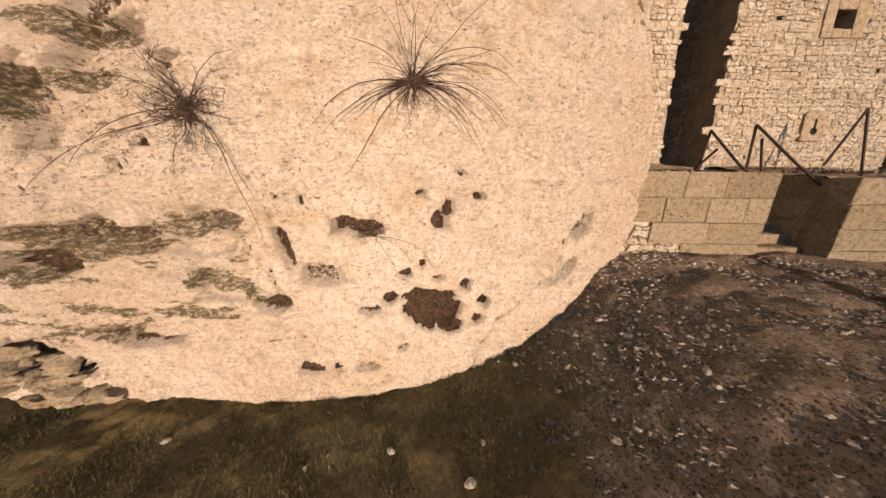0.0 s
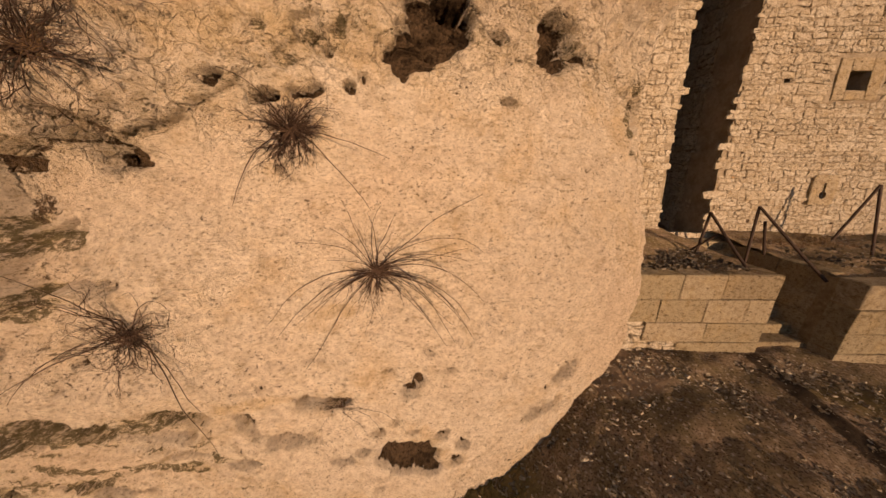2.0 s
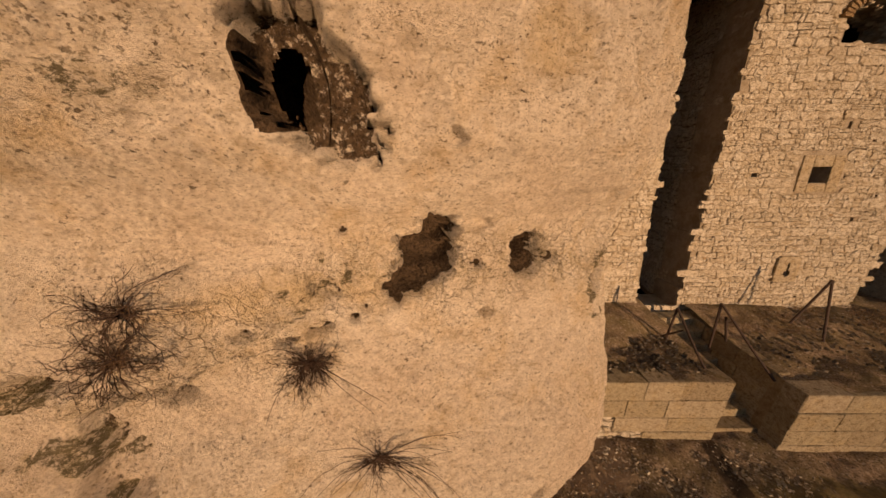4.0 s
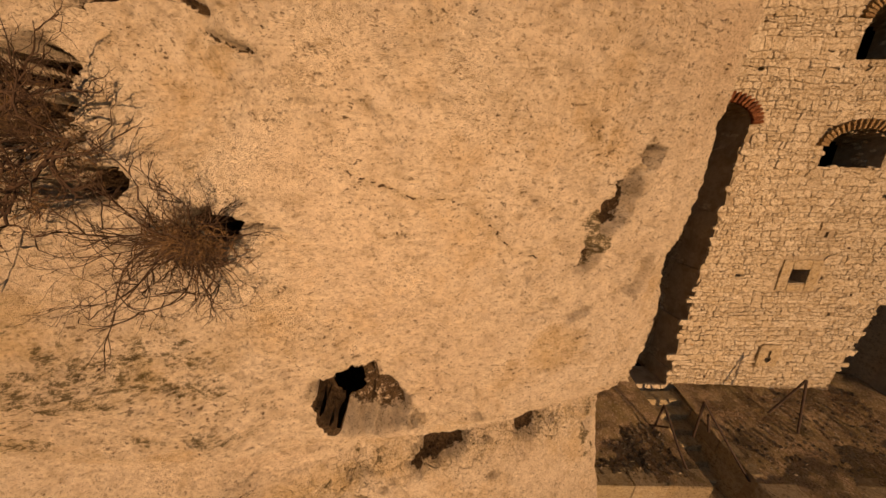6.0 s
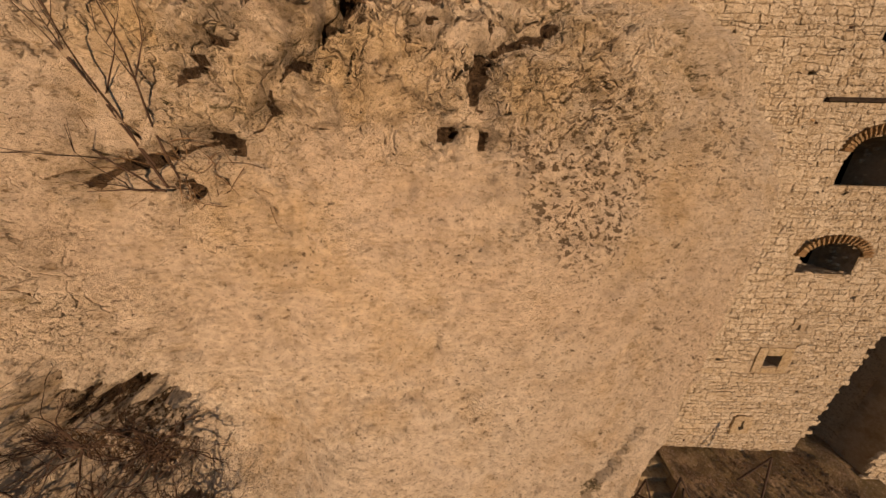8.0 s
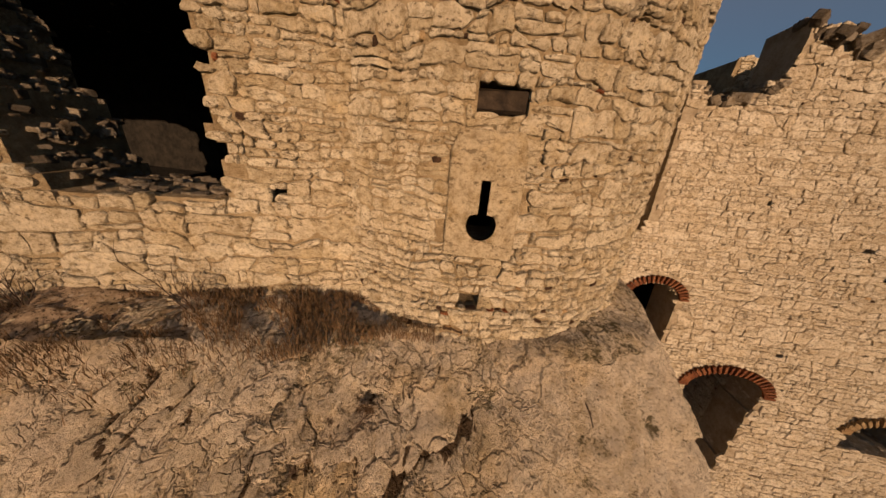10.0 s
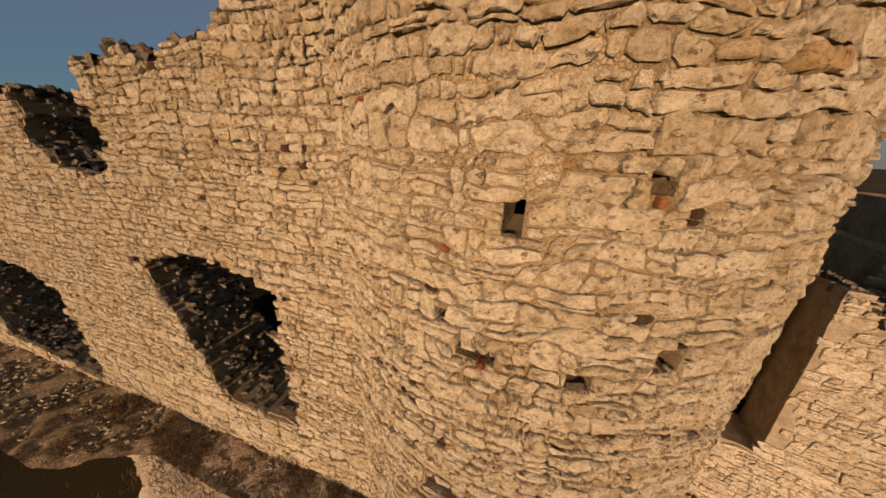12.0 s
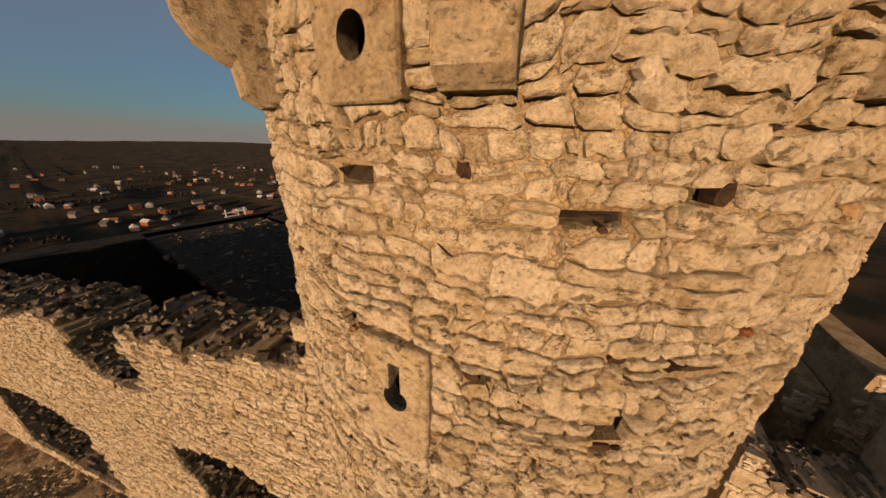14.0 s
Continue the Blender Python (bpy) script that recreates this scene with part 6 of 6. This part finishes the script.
# ---- earth ledge under the dead grass, scrub slope left of the tower ----
def build_ledge():
    u, b = np.meshgrid(np.arange(-0.2, 12.0, 0.06), np.linspace(-0.1, 1.0, 30), indexing="ij")
    b = b * (0.40 + 0.10 * sstep(0.4, 1.3, u) + 0.6 * sstep(3.0, 4.6, u))
    x, y = W0.x + WD.x * u + WN.x * b, W0.y + WD.y * u + WN.y * b
    z = np.interp(u, [0, 0.5, 1.4, 4.2, 6, 12], [12.2, 12.26, 12.42, 12.45, 12.3, 12.0]) - 0.10 * b - 0.04 + 0.06 * fbm(u * 3, b * 3, 4, 0.6, 3)
    n, m = u.shape
    i = (np.arange(n - 1)[:, None] * m + np.arange(m - 1)).ravel()
    me = mesh_np(np.stack([x, y, z], -1).reshape(-1, 3), np.stack([i, i + 1, i + m + 1, i + m], -1), "earth_ledge")
    attribute(me, "gravel", np.full(n * m, 0.8))
    tagged(link("earth_ledge", me, M_GROUND), "stony brown earth ledge at the foot of the walls", "ground", kind="structure")


build_ledge()


# ---- stones ----
def scatter(name, count, area, size, material, label, seed, height=ground_height, keep=None):
    rng = random.Random(seed)
    vs, fs = [], []
    base = 0
    for _ in range(count):
        x, y = rng.uniform(*area[0]), rng.uniform(*area[1])
        if keep and not keep(x, y):
            continue
        s = size * rng.uniform(0.4, 1.6) ** 1.5
        shp, faces = RUBBLE[rng.randrange(len(RUBBLE))]
        m = Matrix.Translation((x, y, float(height(np.array(x), np.array(y))) - s * 0.05)) @ Euler((rng.uniform(-0.5, 0.5) + 1.5, rng.uniform(-0.5, 0.5), rng.uniform(0, 6.3))).to_matrix().to_4x4() @ Matrix.Diagonal((s, s * 0.5, s * rng.uniform(0.5, 0.9), 1))
        a = np.c_[shp, np.ones(len(shp))] @ np.array(m).T
        vs.append(a[:, :3])
        fs += [tuple(i + base for i in q) for q in faces]
        base += len(shp)
    return tagged(link(name, mesh_of(np.concatenate(vs), fs, name), material), label, "stones", kind="stuff")


scatter("gravel", 3600, ((0.6, 6.6), (0.2, 4.3)), 0.035, M_FACADE, "small brown stones trodden into the soil", 8, keep=lambda x, y: x + 0.2 * y > 1.3 + random.Random(int(x * 999)).uniform(-0.6, 0.5))
scatter("gravel_pale", 2800, ((0.8, 6.6), (0.2, 4.3)), 0.042, M_FACADE, "small pale stones trodden into the soil", 18, keep=lambda x, y: x + 0.2 * y > 1.5)
scatter("pale_chips", 160, ((-1.5, 5.5), (0.2, 4.2)), 0.045, M_FACADE, "pale limestone chips lying on the ground", 9)


def lone_stone(x, y, size, seed, flat=0.6):
    rng = random.Random(seed)
    bm = bmesh.new()
    bmesh.ops.create_icosphere(bm, subdivisions=2, radius=1.0)
    for v in bm.verts:
        k = 1 + 0.25 * noise.noise(v.co * 1.3 + Vector((seed, 0, 0))) + 0.1 * noise.noise(v.co * 4)
        v.co = Vector((v.co.x * size, v.co.y * size * 0.7, v.co.z * size * flat)) * k
    t = link("stone", bm_mesh(bm, "stone"), M_FACADE)
    t.matrix_basis = pose(x, y, float(ground_height(np.array(x), np.array(y))) + size * flat * 0.4, rng.uniform(-15, 15), rng.uniform(-15, 15), rng.uniform(0, 360))
    return tagged(t, "loose pale limestone lying on the grass", "stone", "loose stones")


for n, (x, y, s) in enumerate(((0.27, 1.62, 0.06), (1.45, 1.65, 0.05), (0.92, 2.75, 0.04), (0.42, 1.95, 0.035), (1.98, 2.95, 0.05), (2.36, 1.95, 0.05), (-2.9, 2.1, 0.045), (1.22, 1.8, 0.03), (1.4, 2.45, 0.035), (-0.5, 2.0, 0.05), (-1.0, 1.2, 0.03))):
    lone_stone(x, y, s, n + 2)


def boulder(name, at, size, seed, flat, material, label, group=""):
    """A broken, rounded stone."""
    bm = bmesh.new()
    bmesh.ops.create_icosphere(bm, subdivisions=3 if size > 0.3 else 2, radius=1.0)
    for v in bm.verts:
        k = 1 + 0.3 * noise.noise(v.co * 1.2 + Vector((seed, 0, 0))) + 0.34 * noise.noise(v.co * 2.4 + Vector((0, seed, 0))) + 0.06 * noise.noise(v.co * 8)
        v.co = Vector((v.co.x * size * 1.3, v.co.y * size, v.co.z * size * flat)) * k
    ob = link(name, bm_mesh(bm, name), material)
    ob.matrix_basis = pose(*at, (seed * 37) % 50 - 25, (seed * 53) % 40 - 20, (seed * 71) % 90 - 45)
    return tagged(ob, label, "stone", group)


def rubble_pile():
    """Fallen stones in the low hollow at the cliff's left foot."""
    rng = random.Random(6)
    for n in range(46):
        x = rng.uniform(-6.2, -3.9)
        z = 0.05 + rng.uniform(0, 0.55) * min(1.0, (-3.8 - x))
        boulder("fallen_stone", (x, rng.uniform(2.45, 2.6) + 0.5 * z, z), rng.uniform(0.06, 0.17), n, rng.uniform(0.4, 0.75), M_ASHLAR, "fallen limestone block in the low hollow", "fallen stones")


rubble_pile()


# ---- ruins behind the tower ----
def ruin_wall(a, b, low, high, thick, seed, label, ragged=0.35):
    a, b = Vector(a), Vector(b)
    along = (b - a).normalized()
    out = Vector((along.y, -along.x, 0))
    t = thing("ruined_wall", a + Vector((0, 0, low)), label, "wall", "structure")
    head = lambda u: high + ragged * (math.sin(u * 1.7 + seed) * 0.6 + math.sin(u * 4.9 + seed * 2) * 0.4)  # noqa: E731
    place = lambda u, v: (a + along * u + Vector((0, 0, v)), along, out)  # noqa: E731
    n = (b - a).length
    wall_core("wall_core", t, place, 0, n, low, high + ragged, 0.15, thick, lambda u, v: v > head(u), M_MORTAR)
    rng = random.Random(seed)
    stones = lay(0, n, max(low, high - 3.0), high + ragged, rng, 0.06, 0.18, (1.1, 3.0), 0.02, 0.3, 0.45)
    masonry(t, place, stones, lambda u, v: v > head(u) or not 0.05 < u < n - 0.05, M_STONE, a + Vector((0, 0, high)), rng, ((0.01, M_BRICK),), 0.018, 0.010, single=40, fine=0.08)
    return t


ruin_wall((1.75, 6.3, 0), (3.6, 9.0, 0), 11.0, 15.0, 0.7, 3, "ruined rubble wall joining the tower")
ruin_wall((4.70, 10.0, 0), (5.06, 10.0, 0), 11.0, 15.2, 3.6, 5, "ruined cross wall with a broken head", 0.25)
ruin_wall((5.08, 9.7, 0), (5.75, 9.7, 0), 11.0, 15.6, 3.4, 7, "ruined cross wall with a broken head", 0.3)
ruin_wall((6.6, 10.2, 0), (11.0, 10.4, 0), 11.0, 13.6, 0.8, 6, "ruined inner wall with a broken head", 0.5)
ruin_wall((1.2, 12.5, 0), (9.5, 13.2, 0), 9.0, 13.0, 0.9, 8, "ruined inner wall with a broken head", 0.8)


# ---- the country below the castle ----
def house(x, y, wide, long, tall, turn, wall_m, roof_m, seed):
    z = float(ground_height(np.array(float(x)), np.array(float(y))))
    t = thing("house", (x, y, z), "small village house with a pitched roof, far below", "house", group="village houses")
    m = pose(x, y, z, 0, 0, turn)
    bm = bmesh.new()
    box_bm(bm, (-wide / 2, -long / 2, -2), (wide / 2, long / 2, tall))
    bm.transform(m)
    part("wall", bm, wall_m, t)
    e, h = 0.4, wide * 0.42
    v = [(-wide / 2 - e, -long / 2 - e, tall), (wide / 2 + e, -long / 2 - e, tall), (0, -long / 2 - e, tall + h), (-wide / 2 - e, long / 2 + e, tall), (wide / 2 + e, long / 2 + e, tall), (0, long / 2 + e, tall + h)]
    link("roof", mesh_of([m @ Vector(p) for p in v], [(0, 1, 2), (3, 5, 4), (0, 2, 5, 3), (1, 4, 5, 2), (0, 3, 4, 1)], "roof"), roof_m, t)


M_PLASTER = plain_mat("house_plaster", (0.15, 0.135, 0.12), (0.32, 0.30, 0.27), 0.5, 0.9, 0.1, 0.02)
M_TILE = plain_mat("roof_tile", (0.16, 0.055, 0.035), (0.24, 0.09, 0.055), 0.6, 0.8, 0.1, 0.02)
M_SHEET = plain_mat("grey_roofing", (0.30, 0.29, 0.28), (0.50, 0.49, 0.48), 0.6, 0.5, 0.1, 0.02)
M_DARKROOF = plain_mat("dark_roofing", (0.06, 0.05, 0.05), (0.12, 0.10, 0.09), 0.6, 0.7, 0.1, 0.02)
rng = random.Random(12)
for n in range(130):
    az = radians(rng.triangular(52, 112, 76))
    r = rng.triangular(340, 1700, 620)
    house(2 - math.sin(az) * r, 6 + math.cos(az) * r, rng.uniform(6, 9), rng.uniform(8, 13), rng.uniform(3, 5.5), rng.uniform(0, 180), rng.choice((M_PLASTER, M_PLASTER, M_BRICK, M_DARKROOF)), rng.choice((M_TILE, M_SHEET, M_DARKROOF, M_DARKROOF, M_DARKROOF)), n)


def far_woods():
    """Woods as many small clumps."""
    rng = np.random.RandomState(5)
    shp = np.array([(math.cos(a) * c, math.sin(a) * c, h) for h, c in ((0, 0.5), (0.5, 0.55), (0.85, 0.3)) for a in np.arange(0, 6.28, 1.26)] + [(0, 0, 1.05)])
    tri = []
    for k in range(2):
        for i in range(5):
            j = (i + 1) % 5
            tri += [(k * 5 + i, k * 5 + j, k * 5 + 5 + j), (k * 5 + i, k * 5 + 5 + j, k * 5 + 5 + i)]
    tri += [(10 + i, 10 + (i + 1) % 5, 15) for i in range(5)]
    tri = np.array(tri)
    n = 16000
    az, r = np.radians(rng.uniform(20, 130, n)), np.exp(rng.uniform(np.log(45), np.log(2600), n))
    x, y = 2 - np.sin(az) * r, 6 + np.cos(az) * r
    keep = fbm(x * 0.008, y * 0.008, 3, 0.5, 6) + 0.5 * sstep(130, 60, r) + 0.5 * sstep(700, 1200, r) > 0.22
    x, y, r = x[keep], y[keep], r[keep]
    s = (2.5 + 4 * rng.rand(len(x))) * (0.5 + 0.5 * sstep(60, 200, r)) * 0.75
    z = ground_height(x, y) - 0.2
    v = (shp[None] * (s[:, None, None] * (1 + 0.25 * rng.randn(len(x), 16, 1))) + np.stack([x, y, z], 1)[:, None]).reshape(-1, 3)
    f = (tri[None] + (np.arange(len(x)) * 16)[:, None, None]).reshape(-1, 3)
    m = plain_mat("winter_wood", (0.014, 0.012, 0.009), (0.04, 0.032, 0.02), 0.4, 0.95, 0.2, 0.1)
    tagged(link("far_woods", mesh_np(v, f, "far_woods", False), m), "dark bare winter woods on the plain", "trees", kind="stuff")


far_woods()
M_PALE = plain_mat("pale_concrete", (0.45, 0.43, 0.40), (0.6, 0.58, 0.55), 1, 0.8, 0.1, 0.01)


def pole_frame(x, y, tall, turn, z):
    t = thing("pole_frame", (x, y, z), "pale twin-pole frame standing on the dark slope", "pole", group="pole frames")
    d = Vector((math.cos(turn), math.sin(turn), 0))
    foot = Vector((x, y, z - 1))
    for k in (-1, 1):
        link("pole", tubes_mesh([([foot + d * k * tall * 0.16, foot + d * k * tall * 0.13 + Vector((0, 0, tall + 1))], [0.06, 0.05], 6)], "pole"), M_PALE, t)
    for h in (0.55, 0.95):
        link("crossbar", tubes_mesh([([foot - d * tall * 0.17 + Vector((0, 0, tall * h + 1)), foot + d * tall * 0.17 + Vector((0, 0, tall * h + 1))], [0.05, 0.05], 6)], "crossbar"), M_PALE, t)


def castle_hill(x, y):
    """Height of the scrubby plateau behind the curtain wall."""
    rim = sstep(46, 26, np.hypot(x + 14, (y - 14) * 0.9)) * np.clip(sstep(3.5, 5.0, y) + sstep(-14.0, -17.0, x), 0, 1)
    return -6 + (14.6 + 0.5 * fbm(x * 0.15, y * 0.15, 4, 0.55, 2) + 0.15 * fbm(x * 0.9, y * 0.9, 4, 0.6, 3)) * rim


def build_hill():
    x, y = np.meshgrid(np.arange(-60, -8.8, 0.35), np.arange(-4, 60, 0.35), indexing="ij")
    n, m = x.shape
    i = (np.arange(n - 1)[:, None] * m + np.arange(m - 1)).ravel()
    me = mesh_np(np.stack([x, y, castle_hill(x, y)], -1).reshape(-1, 3), np.stack([i, i + m, i + m + 1, i + 1], -1), "castle_hill")
    # the plateau takes the far colour too, with its shade in it
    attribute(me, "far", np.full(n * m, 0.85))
    tagged(link("castle_hill", me, M_GROUND), "dark scrubby plateau behind the castle wall", "ground", kind="structure")
    # a ridge of fallen masonry
    u, w = np.meshgrid(np.linspace(0, 1, 120), np.linspace(-1, 1, 50), indexing="ij")
    cx, cy = -23.9 + 1.4 * u, 4.3 + 7.6 * u
    rx, ry = cx - w * 1.5, cy + w * 0.3
    z = 8.4 + (2.6 + 1.1 * u) * np.sqrt(np.clip(1 - w * w, 0, 1)) * sstep(0, 0.12, u) * sstep(1.0, 0.93, u) + 0.25 * fbm(rx * 1.5, ry * 1.5, 5, 0.6, 1)
    n, m = u.shape
    i = (np.arange(n - 1)[:, None] * m + np.arange(m - 1)).ravel()
    tagged(link("rubble_ridge", mesh_np(np.stack([rx, ry, z], -1).reshape(-1, 3), np.stack([i, i + m, i + m + 1, i + 1], -1), "rubble_ridge", False), M_RUBBLE), "grey ridge of fallen masonry on the dark plateau", "ruin")


build_hill()


for az, r, tall in ((71.7, 26, 5.0), (94, 24, 3.6), (79.8, 29, 3.0), (72.2, 30, 3.8)):
    a = radians(az)
    x, y = 1.07 - math.sin(a) * r, 3.23 + math.cos(a) * r
    pole_frame(x, y, tall, a + 0.4, float(castle_hill(np.array(x), np.array(y))))


# ---- loose rubble on the broken heads of the building and on the added chamber roof ----
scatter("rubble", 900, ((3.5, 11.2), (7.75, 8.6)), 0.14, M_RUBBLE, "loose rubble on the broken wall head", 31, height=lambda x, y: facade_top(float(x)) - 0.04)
scatter("rubble", 900, ((-12, -0.7), (4.9, 8.7)), 0.16, M_RUBBLE, "rubble on the added chamber roof, darkened for its shade", 32, height=lambda x, y: 15.7)


def ledge_height(x, y):
    u = -(float(x) - W0.x) * 0.957 - (float(y) - W0.y) * 0.29
    b = (float(x) - W0.x) * WN.x + (float(y) - W0.y) * WN.y
    return float(np.interp(u, [0, 0.5, 1.4, 4.2, 6, 12], [12.2, 12.26, 12.42, 12.45, 12.3, 12.0])) - 0.10 * b - 0.03


def on_ledge(x, y):
    u = -(x - W0.x) * 0.957 - (y - W0.y) * 0.29
    b = (x - W0.x) * WN.x + (y - W0.y) * WN.y
    return 0.9 < u < 9 and 0.03 < b < 0.40 + 0.6 * min(1.0, max(0.0, (u - 3.0) / 1.6))


scatter("ledge_stones", 4200, ((-9.0, -1.3), (0.4, 3.9)), 0.055, M_STONE, "pale stones lying on the earth ledge", 35, height=ledge_height, keep=on_ledge)
scatter("terrace_rubble", 900, ((2.9, 5.1), (4.55, 6.6)), 0.045, M_RUBBLE, "broken stones heaped on the terrace", 36, height=lambda x, y: 2.82)
scatter("terrace_stones", 500, ((6.6, 11.0), (4.6, 6.6)), 0.035, M_RUBBLE, "small dark stones lying on the terrace", 37, height=lambda x, y: 2.84)
